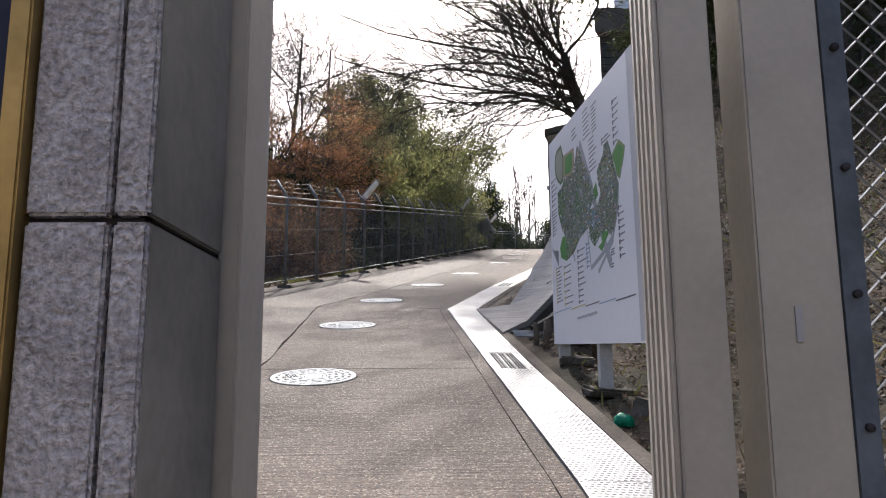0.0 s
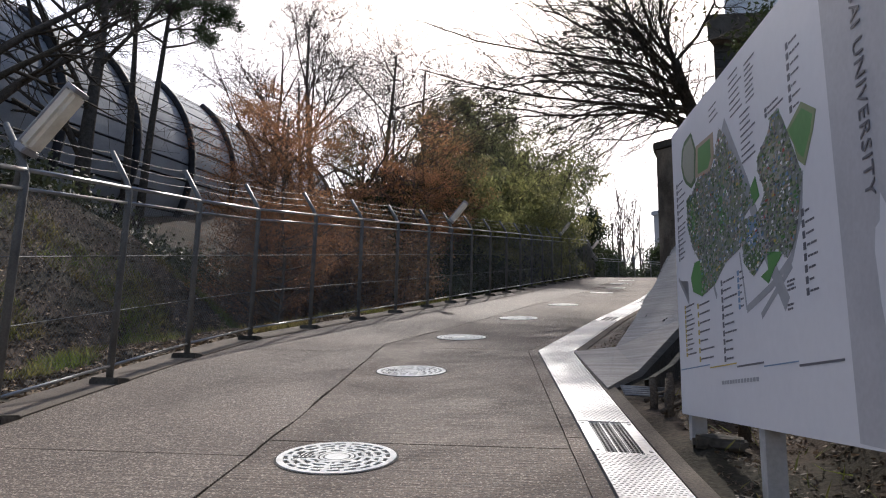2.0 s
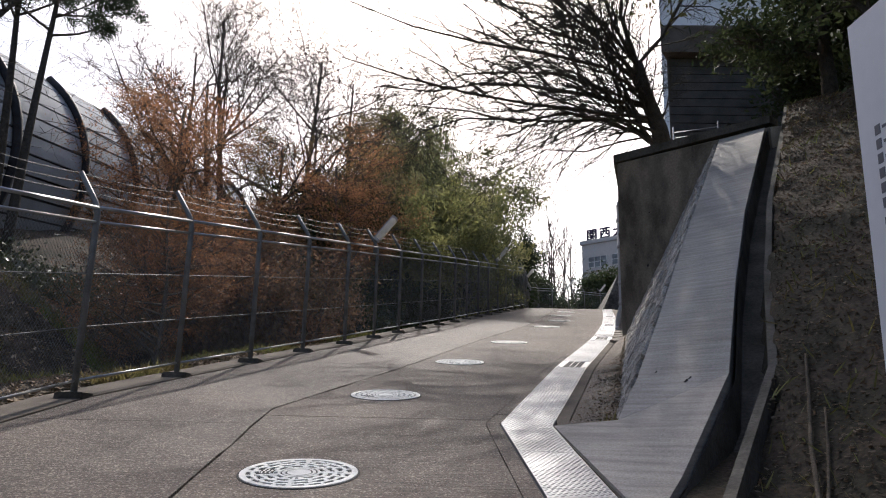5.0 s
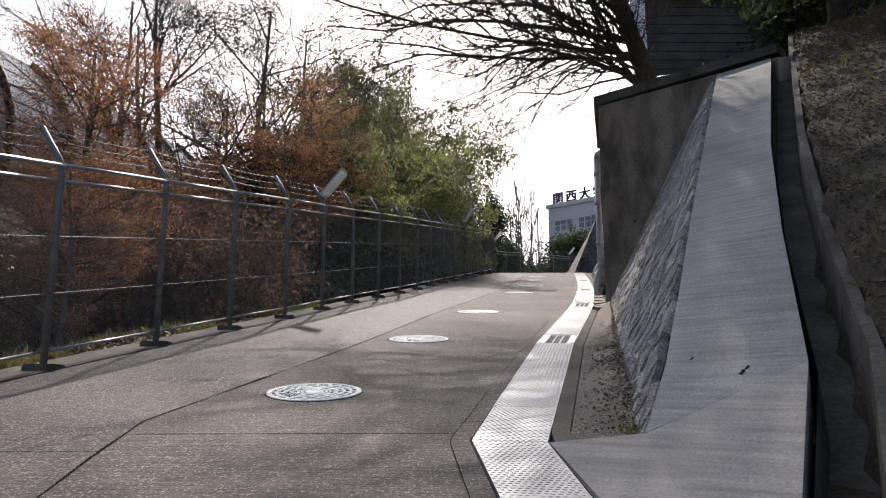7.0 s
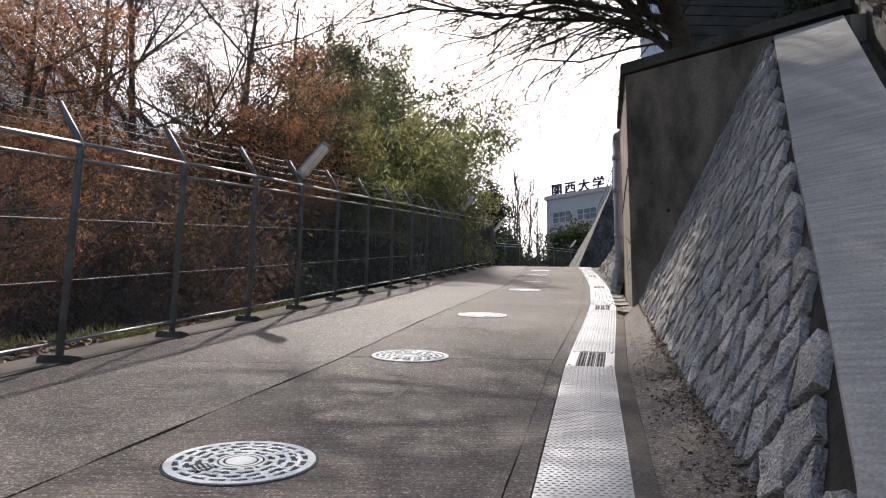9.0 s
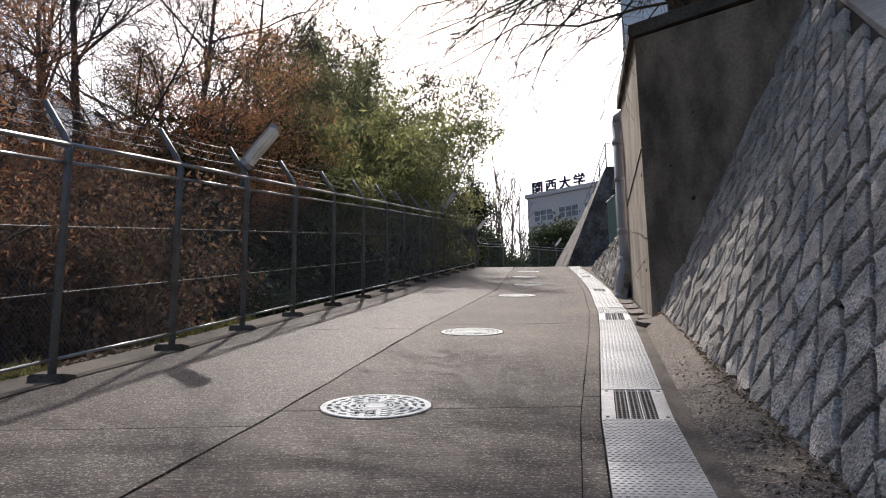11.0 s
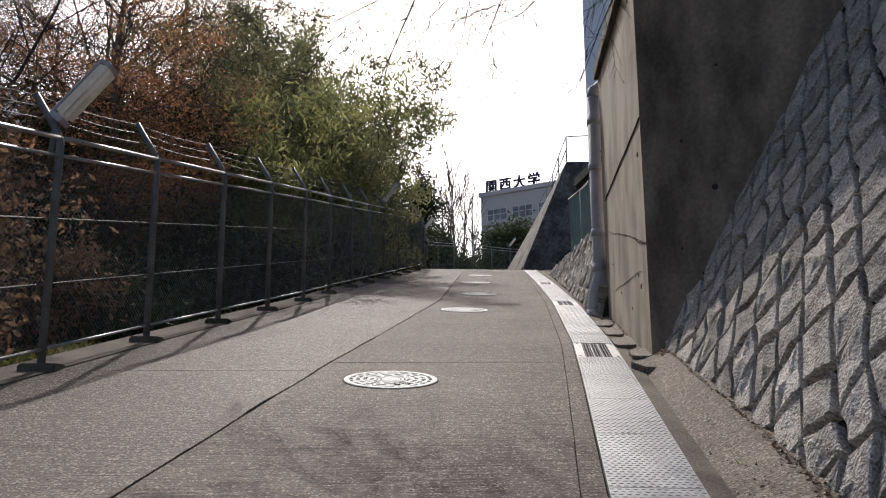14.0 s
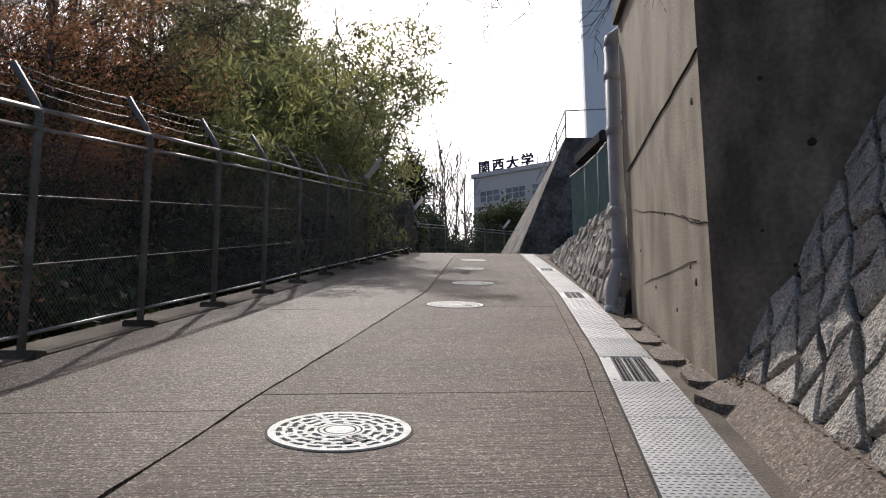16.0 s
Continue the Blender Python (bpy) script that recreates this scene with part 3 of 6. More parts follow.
ME_FOOT = bpy.data.meshes.new("footing")
bmf.to_mesh(ME_FOOT)
bmf.free()
ME_FOOT.materials.append(M_DARKC)


def fence_run(pts, link=True):
    fence = tagged(new("fence"), FENCE_LABEL, "fence", "fence runs beside the lane")
    P = [Vector((x, y, G(y))) for x, y in pts]
    for p in P:
        po = shared("post", ME_POST, fence, Matrix.Translation(p))
        fo = shared("footing", ME_FOOT, po, Matrix.Identity(4))
        fo["label"] = "dark concrete footing block"
    for a, b in zip(P[:-1], P[1:]):
        for name, h, r, off in (("top_rail", KINK, 0.021, 0.0), ("upper_rail", KINK - 0.16, 0.017, 0.0), ("bottom_rail", 0.17, 0.015, 0.0)):
            z = Vector((0, 0, h))
            tubes(name, [([a + z, b + z], r)], M_RAIL, fence, sides=6)
        V, F = [], []
        for h in (0.72, 1.28):
            z = Vector((0, 0, h))
            tube(V, F, [a + z, b + z], 0.005, 4)
        pmesh("tension_wire", V, F, M_WIRE, fence)
        V, F = [], []
        rng = random.Random(round(a.y * 10))
        for k in (0.42, 0.7, 0.97):
            q = Vector((0, 0, KINK)) + ARM * k
            A, B = a + q, b + q
            pts2 = [A.lerp(B, t) - Vector((0, 0, 0.03 * math.sin(math.pi * t))) for t in np.linspace(0, 1, 5)]
            tube(V, F, pts2, 0.004, 3)
            for j in range(12):
                c = A.lerp(B, (j + 0.5) / 12) - Vector((0, 0, 0.03 * math.sin(math.pi * (j + 0.5) / 12)))
                u = Vector((rng.uniform(-1, 1), rng.uniform(-1, 1), rng.uniform(-1, 1))).normalized() * 0.022
                tube(V, F, [c - u, c + u], 0.003, 3)
        pmesh("barbed_wire", V, F, M_WIRE, fence)
        if link:
            V, F = [], []
            lo, hi = 0.17, KINK - 0.16
            L, H = (b - a).length, hi - lo
            s = 0.056
            n = int((L + H) / s) + 1
            d = (b - a)
            def at(u, v, side):
                return a + d * (u / L) + Vector((0.002 * side, 0, lo + v))
            for i in range(n):
                u0 = i * s
                for sg in (1, -1):
                    va, vb = max(0.0, u0 - L), min(H, u0)
                    if vb - va < 0.02:
                        continue
                    ua, ub = u0 - va, u0 - vb
                    if sg < 0:
                        ua, ub = L - ua, L - ub
                    tube(V, F, [at(ua, va, sg), at(ub, vb, sg)], 0.0016, 3, cap=False)
            pmesh("chain_link_mesh", V, F, M_WIRE, fence, "diamond wire mesh")
    return fence


def start_run():
    pts = [(-3.75, -1.4), (-3.8, 0.4), (-3.86, 2.2), (-3.92, 4.0), (-3.98, 5.8)] + FPATH[1:]
    return pts


fence_run(start_run())
fence_run([FPATH[-1]] + FAR, link=True)


def lamp(p, lean=1.0):
    ob = thing("fence_lamp", Matrix.Translation(p), label="tilted white tube lamp clamped on a fence post", category="lamp", group="lamps along the fence")
    R = Matrix.Translation((0.0, 0, 0.16)) @ Euler((0, radians(38), 0)).to_matrix().to_4x4()
    bm = bmesh.new()
    box(bm, (-0.06, -0.095, 0.06), (0.065, 0.095, 0.68), R, bevel=0.035)
    part("diffuser", bm, M_LAMP, ob, "aged white translucent cover")
    bm = bmesh.new()
    box(bm, (-0.085, -0.07, 0.03), (-0.058, 0.07, 0.70), R, bevel=0.008)
    box(bm, (-0.055, -0.1, 0.02), (0.055, 0.1, 0.075), R, bevel=0.012)
    box(bm, (-0.055, -0.1, 0.66), (0.055, 0.1, 0.70), R, bevel=0.012)
    part("housing", bm, M_PIPE, ob, "grey housing")
    tubes("bracket", [([(-0.02, 0, -0.12), (0.0, 0, 0.1), (0.01, 0, 0.2)], 0.03)], M_POST, ob)
    return ob


LAMPS = [FPATH[1], FPATH[9], FPATH[17], FAR[3], FAR[10], FAR[12]]
l0 = lamp((LAMPS[0][0] - 0.05, LAMPS[0][1], G(LAMPS[0][1]) + KINK - 0.03))
for x, y in LAMPS[1:]:
    copy_thing(l0, Matrix.Translation((x - 0.05, y, G(y) + KINK - 0.03)))

# ---- stone wall, coping slab, tall wall ----
BATTER = 0.477


def face_pt(y, h, out=0.0):
    return Vector((base_x(y) + BATTER * h - out * 0.87, y, G(y) - 0.03 + h + out * 0.45))


def wing_y(h):
    """Where the stone face meets the slanting wing of the tall wall."""
    return 22.06 - 0.411 * h


def hip_h(y):
    x = on(HIP, y)
    return max(0.0, slab_plane(x, y) - G(y))


def top_h(y):
    return min(hip_h(y), 8.75 - G(y))


stone_wall = tagged(new("wall_stone"), "battered wall of grey split stones with dark joints", "stone wall", kind="structure")
ys = list(np.arange(11.95, 22.1, 0.35)) + [22.13]
V, F = [], []
for y in ys:
    h = top_h(y)
    for q in range(7):
        V.append(face_pt(min(y, wing_y(h * q / 6) + 0.1), h * q / 6, -0.045))
    V.append(face_pt(y, h, -0.02) + Vector((0.8, 0, -0.3)))
    V.append(face_pt(y, 0, 0) + Vector((1.2, 0, -0.3)))
for i in range(len(ys) - 1):
    for q in range(8):
        F.append((9 * i + q, 9 * i + q + 1, 9 * i + 10 + q, 9 * i + 9 + q))
pmesh("mortar_core", V, F, M_MORTAR, stone_wall, "dark mortar between stones")

def stone_shape(ring, lift, seed):
    """A rough split stone: an outline pushed out to an uneven face; places as (along, height, out)."""
    cs, ch = sum(p[0] for p in ring) / len(ring), sum(p[1] for p in ring) / len(ring)
    n = len(ring)
    rows = []
    for k, (shrink, out) in enumerate(((1.0, -0.06), (0.99, lift * 0.6), (0.94, lift), (0.5, lift * 1.08))):
        for i, (s, h) in enumerate(ring):
            o = out + (0.026 * noise.noise((s * 7, h * 7, seed)) + 0.022 * noise.noise((s * 19, h * 19, seed)) if k > 1 else 0)
            rows.append((cs + (s - cs) * shrink, ch + (h - ch) * shrink, o))
    rows.append((cs, ch, lift * 1.08 + 0.015 * noise.noise((cs * 7, ch * 7, seed))))
    F = []
    for k in range(3):
        for i in range(n):
            F.append((k * n + i, k * n + (i + 1) % n, (k + 1) * n + (i + 1) % n, (k + 1) * n + i))
    F += [(3 * n + i, 3 * n + (i + 1) % n, 4 * n) for i in range(n)]
    return rows, F


def lattice(i, j, a, b, jit, seed):
    s = (i + j) * a * 0.5 + jit * noise.noise((i * 3.7, j * 5.1, seed)) * 1.6
    h = (j - i) * b * 0.5 + jit * noise.noise((i * 4.3, j * 2.9, seed + 7)) * 1.6
    return s, h


def stone_cells(s0, s1, h1, a, b, jit, seed, gap=0.03):
    for i in range(0, 110):
        for j in range(max(0, i - 4), i + 26):
            s, h = (i + j + 1) * a * 0.5, (j - i) * b * 0.5
            if s < s0 or s > s1 or h < -b * 0.5 or h > h1:
                continue
            q = [Vector(lattice(*c, a, b, jit, seed)) for c in ((i, j), (i + 1, j), (i + 1, j + 1), (i, j + 1))]
            ring = []
            for k in range(4):
                p0, p1 = q[k], q[(k + 1) % 4]
                ring.append(p0)
                ring.append(p0.lerp(p1, 0.5) + Vector((noise.noise((p0.x * 9, p1.y * 9, 1)), noise.noise((p0.y * 9, p1.x * 9, 2)))) * 0.03)
            c = sum(ring, Vector((0, 0))) / 8
            ring = [(c + (p - c) * (1 - gap / max(0.05, (p - c).length))) for p in ring]
            yield c, [(p.x, p.y) for p in ring]


for c, ring in stone_cells(11.9, 22.2, 5.2, 0.40, 0.43, 0.07, 2.0, 0.031):
    top = top_h(min(22.0, max(12.0, c.x)))
    if c.y > top - 0.05 or c.y < -0.1 or c.x > wing_y(c.y) + 0.06:
        continue
    ring = [(min(wing_y(h) - 0.012, max(11.95, s)), max(-0.04, min(h, top_h(min(22.1, max(12.0, s))) - 0.015))) for s, h in ring]
    rows, F = stone_shape(ring, 0.016 + 0.016 * noise.noise((c.x * 5, c.y * 5, 3)), c.x)
    pmesh("stone", [face_pt(s, h, o) for s, h, o in rows], F, M_STONE, stone_wall)

slab = tagged(new("coping_slab"), "smooth grey concrete slab capping the end of the stone wall", "concrete slab", kind="structure")
left = [(x, y, slab_plane(x, y) + 0.02) for x, y in HIP[:5]]
right = [(x, y, slab_plane(x, y) + 0.02) for x, y in reversed(EDGE[1:5])]
ring = left + right
solid("upper_slab", ring, [Vector(p) + Vector((0, 0, -0.45)) for p in ring], M_SLAB, slab)
apron = [(0.515, 12.06, G(12.06) + 0.02), (1.03, 11.905, slab_plane(1.02, 11.905) + 0.021), (1.93, 11.79, slab_plane(1.93, 11.79) + 0.021), (1.11, 10.28, G(10.28) + 0.06), (0.72, 9.4, G(9.4) + 0.03)]
solid("apron", apron, [(x, y, z - 0.3) for x, y, z in apron], M_SLAB, slab, "flat lower apron of the slab")

channel = tagged(new("drain_channel"), "dark mossy concrete drainage channel beside the slab", "drain channel", kind="structure")
V, F = [], []
cp = [(0.82, 9.55), (1.14, 10.27), (1.97, 11.77), (2.62, 13.42), (3.52, 15.46), (5.39, 19.25), (6.2, 20.9)]
prof = [(0.0, -0.06), (0.02, -0.45), (0.24, -0.45), (0.26, 0.04), (0.33, 0.05), (0.35, -0.6)]
for i, (x, y) in enumerate(cp):
    z = slab_plane(x, y) if i > 1 else G(y) + 0.06
    for o, dz in prof:
        V.append((x + o * 0.92, y - o * 0.4, z + dz + 0.08 * noise.noise((x, y, 1)) * (o > 0.25)))
n = len(prof)
for i in range(len(cp) - 1):
    for q in range(n - 1):
        F.append((n * i + q, n * i + q + 1, n * i + n + q + 1, n * i + n + q))
pmesh("channel_lining", V, F, M_DARKC, channel)

tall = tagged(new("wall_tall"), "tall weathered board-marked concrete retaining wall", "concrete wall", kind="structure")
WT = [(3.11, 22.10), (4.03, 26.2), (9.0, 26.5), (9.0, 19.9), (5.60, 19.49)]
tz = [8.22, 8.72, 9.0, 8.6, 8.06]
solid("wall_body", [(x, y, z) for (x, y), z in zip(WT, tz)], [(x, y, 2.8) for x, y in WT], M_CONC, tall)
CT = [(3.03, 22.10), (3.97, 26.24), (4.24, 26.24), (3.36, 22.30)]
solid("side_coping", [(x, y, z + 0.2) for (x, y), z in zip(CT, (8.22, 8.73, 8.73, 8.22))], [(x, y, z + 0.004) for (x, y), z in zip(CT, (8.22, 8.73, 8.76, 8.26))], M_DARKC, tall, "dark weathered coping")
CT = [(3.035, 22.095), (3.365, 22.295), (5.80, 19.66), (5.55, 19.43)]
solid("front_coping", [(x, y, z + 0.21) for (x, y), z in zip(CT, (8.22, 8.22, 8.07, 8.07))], [(x, y, z + 0.004) for (x, y), z in zip(CT, (8.24, 8.26, 8.12, 8.12))], M_DARKC, tall, "dark weathered coping")


def wing_pt(s, z, out=0.0):
    """A place on the slanting front: metres along it from the corner, height, and how far proud."""
    return (3.11 + 0.690 * s - 0.724 * out, 22.10 - 0.724 * s - 0.690 * out, z)


# stained front with shade in its colour, cracks and tie holes
solid("front_face", [wing_pt(0.003, 8.21, 0.004), wing_pt(3.58, 8.05, 0.004), wing_pt(3.58, 3.2, 0.004), wing_pt(0.003, 3.2, 0.004)], [wing_pt(0.003, 8.21, -0.002), wing_pt(3.58, 8.05, -0.002), wing_pt(3.58, 3.2, -0.002), wing_pt(0.003, 3.2, -0.002)], M_FRONT, tall, "rain-stained front face, colour darkened for its shade")


def side_pt(s, z, out=0.004):
    return (WT[0][0] + 0.92 * s - out, WT[0][1] + 4.1 * s, z)


def crack(pts, r, seed):
    out = []
    for (s0, z0), (s1, z1) in zip(pts[:-1], pts[1:]):
        for k in range(8):
            t = k / 8
            out.append(side_pt(s0 + (s1 - s0) * t, z0 + (z1 - z0) * t + 0.03 * noise.noise((seed, t * 3 + s0 * 7, 0))))
    tubes("crack", [(out, r)], M_JOINT, tall, "dark crack", sides=4)


crack([(0.0, 6.57), (0.5, 6.63), (0.97, 6.69)], 0.011, 1.0)
crack([(0.0, 5.30), (0.12, 5.4), (0.22, 5.56)], 0.005, 2.0)
crack([(0.05, 5.36), (0.4, 5.72), (0.9, 6.19)], 0.003, 3.0)
crack([(0.1, 5.1), (0.4, 5.16), (0.75, 5.23)], 0.003, 4.0)
for u, z, r in ((0.71, 5.735, 0.03), (0.42, 6.24, 0.018), (0.80, 6.9, 0.016), (0.55, 4.95, 0.014), (0.36, 5.2, 0.012)):
    tubes("tie_hole", [([wing_pt(u, z, 0.0055), wing_pt(u, z, -0.03)], r)], M_JOINT, tall, "dark formwork hole", sides=12)
for s, z, r in ((0.06, 6.27, 0.03), (0.11, 4.94, 0.03), (0.15, 5.08, 0.02), (0.38, 5.69, 0.018), (0.54, 5.1, 0.018), (0.75, 5.6, 0.015), (0.3, 4.8, 0.018)):
    p = side_pt(s, z)
    tubes("tie_hole", [([p, (p[0] + 0.03, p[1], p[2])], r)], M_JOINT, tall, "dark formwork hole", sides=10)

# ---- downpipe ----
pipe = tagged(new("downpipe"), "grey plastic downpipe with elbow at the wall end", "downpipe", "")
px, py = 3.99, 26.4
run = [(px, py, 8.5), (px, py, 5.75), (px - 0.02, py - 0.02, 5.6), (px - 0.09, py - 0.04, 5.4), (px - 0.13, py - 0.06, 5.25), (px - 0.13, py - 0.06, 4.98)]
tubes("pipe", [(run, 0.095)], M_PIPE, pipe, sides=16)
tubes("top_elbow", [([(px, py, 8.48), (px + 0.02, py + 0.02, 8.62), (px + 0.16, py + 0.05, 8.74), (px + 0.5, py + 0.05, 8.75)], 0.096)], M_PIPE, pipe, sides=14)
for z in (8.1, 7.35, 6.3, 5.75):
    tubes("joint_collar", [([(px, py, z - 0.06), (px, py, z + 0.06)], 0.108)], M_PIPE, pipe, sides=16)
tubes("pipe_clamp", [([(px + 0.0, py, 7.6), (px + 0.2, py - 0.1, 7.6)], 0.02)], M_BAR, pipe)
tubes("foot_collar", [([(px - 0.13, py - 0.06, 4.97), (px - 0.13, py - 0.06, 5.1)], 0.11)], M_PIPE, pipe, sides=16)

# ---- second stone wall, fences and far walls on the uphill side ----
wall2 = tagged(new("wall_stone_upper"), "rough dark stone retaining wall beyond the downpipe", "stone wall", kind="structure")
V, F = [], []
ys2 = list(np.arange(26.1, 38.9, 0.8)) + [39.0]
for y in ys2:
    h = float(np.interp(y, (26, 29, 32, 39), (2.1, 1.55, 1.05, 0.15)))
    b = base_x(y) - 0.15
    V += [(b, y, G(y) - 0.1), (b + 0.35 * h, y, G(y) + h), (b + 2.5, y, G(y) + h), (b + 2.5, y, G(y) - 0.1)]
for i in range(len(ys2) - 1):
    for k in range(3):
        F.append((4 * i + k, 4 * i + k + 1, 4 * i + 5 + k, 4 * i + 4 + k))
F += [(3, 2, 1, 0), tuple(len(V) - 4 + k for k in range(4))]
pmesh("wall_core", V, F, M_MORTAR, wall2)

def wall2_h(y):
    return float(np.interp(y, (26, 29, 32, 39), (2.1, 1.55, 1.05, 0.15)))


V, F = [], []
for c, ring in stone_cells(26.2, 38.8, 2.2, 0.42, 0.46, 0.08, 5.0):
    if c.y > wall2_h(c.x) or c.y < -0.05:
        continue
    ring = [(s, max(0, min(h, wall2_h(s) + 0.03))) for s, h in ring]
    rows, f = stone_shape(ring, 0.09 + 0.06 * noise.noise((c.x * 5, c.y * 5, 3)), c.x)
    k = len(V)
    V += [(base_x(s) - 0.15 + 0.35 * h - o, s, G(s) + h + 0.3 * o) for s, h, o in rows]
    F += [tuple(k + q for q in ff) for ff in f]
tagged(pmesh("rubble_stone", V, F, M_STONE, wall2, "rough split stones"), kind="stuff")

gfence = tagged(new("green_fence"), "green mesh panel fence above the stone wall", "fence", "")
gp = [(4.75, 27.0), (5.1, 29), (5.55, 31.0), (6.0, 33.2), (6.4, 35.5), (6.75, 38)]
for (x0, y0), (x1, y1) in zip(gp[:-1], gp[1:]):
    z0, z1 = G(y0) + float(np.interp(y0, (26, 29, 32, 39), (2.1, 1.55, 1.05, 0.15))), G(y1) + float(np.interp(y1, (26, 29, 32, 39), (2.1, 1.55, 1.05, 0.15)))
    t0, t1 = 7.95 + 0.15 * (y0 - 28) + 0.35, 7.95 + 0.15 * (y1 - 28) + 0.35
    tubes("fence_post", [([(x0, y0, z0 - 0.1), (x0, y0, t0)], 0.03)], M_GREENF, gfence)
    tubes("fence_rail", [([(x0, y0, t0), (x1, y1, t1)], 0.03)], M_BAR, gfence)
    V, F = [], []
    for i in range(24):
        t = i / 24
        x, y = x0 + (x1 - x0) * t, y0 + (y1 - y0) * t
        tube(V, F, [(x, y, z0 + (z1 - z0) * t), (x, y, t0 + (t1 - t0) * t)], 0.011, 4, cap=False)
    pmesh("mesh_panel", V, F, M_GREENF, gfence)
far_wall = tagged(new("wall_far"), "sloping grey concrete wall end past the crest", "concrete wall", kind="structure")
M_NET = mat("rough_far_masonry", (0.19, 0.178, 0.162), 0.95, 0.5, 1.6, 7.0, 1.2, second=(0.09, 0.084, 0.076), thresh=(0.42, 0.6))
solid("wall_wedge", [(6.95, 46, 9.0), (8.9, 46, 13.5), (16, 46, 13.7), (16, 46, 8.0), (6.95, 46, 8.0)], [(7.5, 58, 9.0), (10.2, 58, 13.6), (16, 58, 13.7), (16, 58, 8.0), (7.5, 58, 8.0)], M_NET, far_wall)
solid("zigzag_stone", [(7.3, 45.97, 8.4), (8.2, 45.97, 10.6), (8.5, 45.97, 10.6), (8.6, 45.97, 8.4)], [(7.3, 46.1, 8.4), (8.2, 46.1, 10.6), (8.5, 46.1, 10.6), (8.6, 46.1, 8.4)], M_NET, far_wall)
rail = tagged(new("guard_rail"), "thin pale pipe guard rail on top of the far wall", "railing", "")
gr_pts = [(8.95, 46.1, 13.5), (9.35, 49, 13.5), (9.8, 52, 13.5), (10.2, 55, 13.55), (10.5, 57.8, 13.55)]
for a, b in zip(gr_pts[:-1], gr_pts[1:]):
    tubes("rail_post", [([a, (a[0], a[1], a[2] + 1.15)], 0.03)], M_BAR, rail)
    for h in (0.6, 1.15):
        tubes("rail_pipe", [([(a[0], a[1], a[2] + h), (b[0], b[1], b[2] + h)], 0.025)], M_BAR, rail)
tubes("rail_pipe", [([(8.95, 46.1, 14.65), (11.5, 46.1, 14.85)], 0.025)], M_BAR, rail)
shed = tagged(new("shed"), "small dark-roofed shed above the stone wall", "shed", "")
part("shed_wall", boxes(((8.5, 40, 8.0), (12, 42, 11.3))), M_SIDING, shed)
part("shed_roof", boxes(((8.15, 39.5, 11.304), (12.3, 42.4, 11.75)), bevel=0.08), M_ROOF, shed)
tower = tagged(new("tower_block"), "plain blue-grey tall building beyond the wall", "building", "")
TW = [(14.8, 62), (21.5, 84), (40, 84), (34, 62)]
solid("tower_wall", [(x, y, 48) for x, y in TW], [(x, y, 6) for x, y in TW], M_TOWER, tower)
solid("tower_roof", [(x, y, 48.6) for x, y in TW], [(x, y, 48.002) for x, y in TW], M_BLDG, tower)

# ---- far building with letters on its roof ----
hall = tagged(new("university_building"), "grey concrete building with rooftop lettering far beyond", "building", "")
A, B = Vector((19.3, 137, 0)), Vector((39.3, 120.4, 0))
ux = (B - A).normalized()
uy = Vector((-ux.y, ux.x, 0))
HM = Matrix(((ux.x, uy.x, 0, A.x), (ux.y, uy.y, 0, A.y), (0, 0, 1, 0), (0, 0, 0, 1)))
TOPZ = 35.2
bm = bmesh.new()
box(bm, (0, 0, 10), (30, 14, TOPZ), HM)
part("facade", bm, M_BLDG, hall)
bm = bmesh.new()
box(bm, (-0.3, -0.3, TOPZ + 0.002), (30.3, 14.3, TOPZ + 0.7), HM)
part("roof_edge", bm, M_BLDG, hall)
for r in range(4):
    zc = TOPZ - 3.0 - r * 3.7
    bm = bmesh.new()
    box(bm, (0.2, -0.35, zc - 1.9), (29.8, -0.004, zc - 1.5), HM)
    part("ledge", bm, M_BLDG, hall)
    for c in range(6):
        x0 = 1.2 + c * 4.6
        bm = bmesh.new()
        box(bm, (x0, -0.06, zc - 1.2), (x0 + 3.6, -0.003, zc + 0.6), HM)
        w = part("window", bm, M_GLASS, hall)
        bm = bmesh.new()
        for k in range(4):
            box(bm, (x0 + k * 1.18, -0.14, zc - 1.2), (x0 + k * 1.18 + 0.1, -0.062, zc + 0.6), HM)
        for q in (-1.24, -0.3, 0.6):
            box(bm, (x0, -0.15, zc + q), (x0 + 3.64, -0.142, zc + q + 0.1), HM)
        part("window_frame", bm, M_FRAMEW, w)
rack = tagged(new("letter_rack"), "thin steel rack behind rooftop letters", "sign rack", "")
bm = bmesh.new()
for i in range(9):
    box(bm, (0.6 + i * 1.3, 0.9, TOPZ + 0.7), (0.66 + i * 1.3, 0.96, TOPZ + 3.0), HM)
box(bm, (0.5, 0.9, TOPZ + 1.2), (11.2, 0.96, TOPZ + 1.26), HM)
part("rack_bars", bm, M_BAR, rack)


def text_mesh(name, body, size, depth, material, spacing=1.0, bold=0.0):
    cu = bpy.data.curves.new(name, 'FONT')
    cu.body, cu.size, cu.extrude, cu.space_character = body, size, depth, spacing
    cu.align_x = 'CENTER'
    cu.resolution_u = 2
    cu.offset = bold
    tmp = bpy.data.objects.new(name, cu)
    scene.collection.objects.link(tmp)
    me = bpy.data.meshes.new_from_object(tmp.evaluated_get(bpy.context.evaluated_depsgraph_get()))
    bpy.data.objects.remove(tmp)
    bpy.data.curves.remove(cu)
    me.materials.clear()
    me.materials.append(material)
    return me


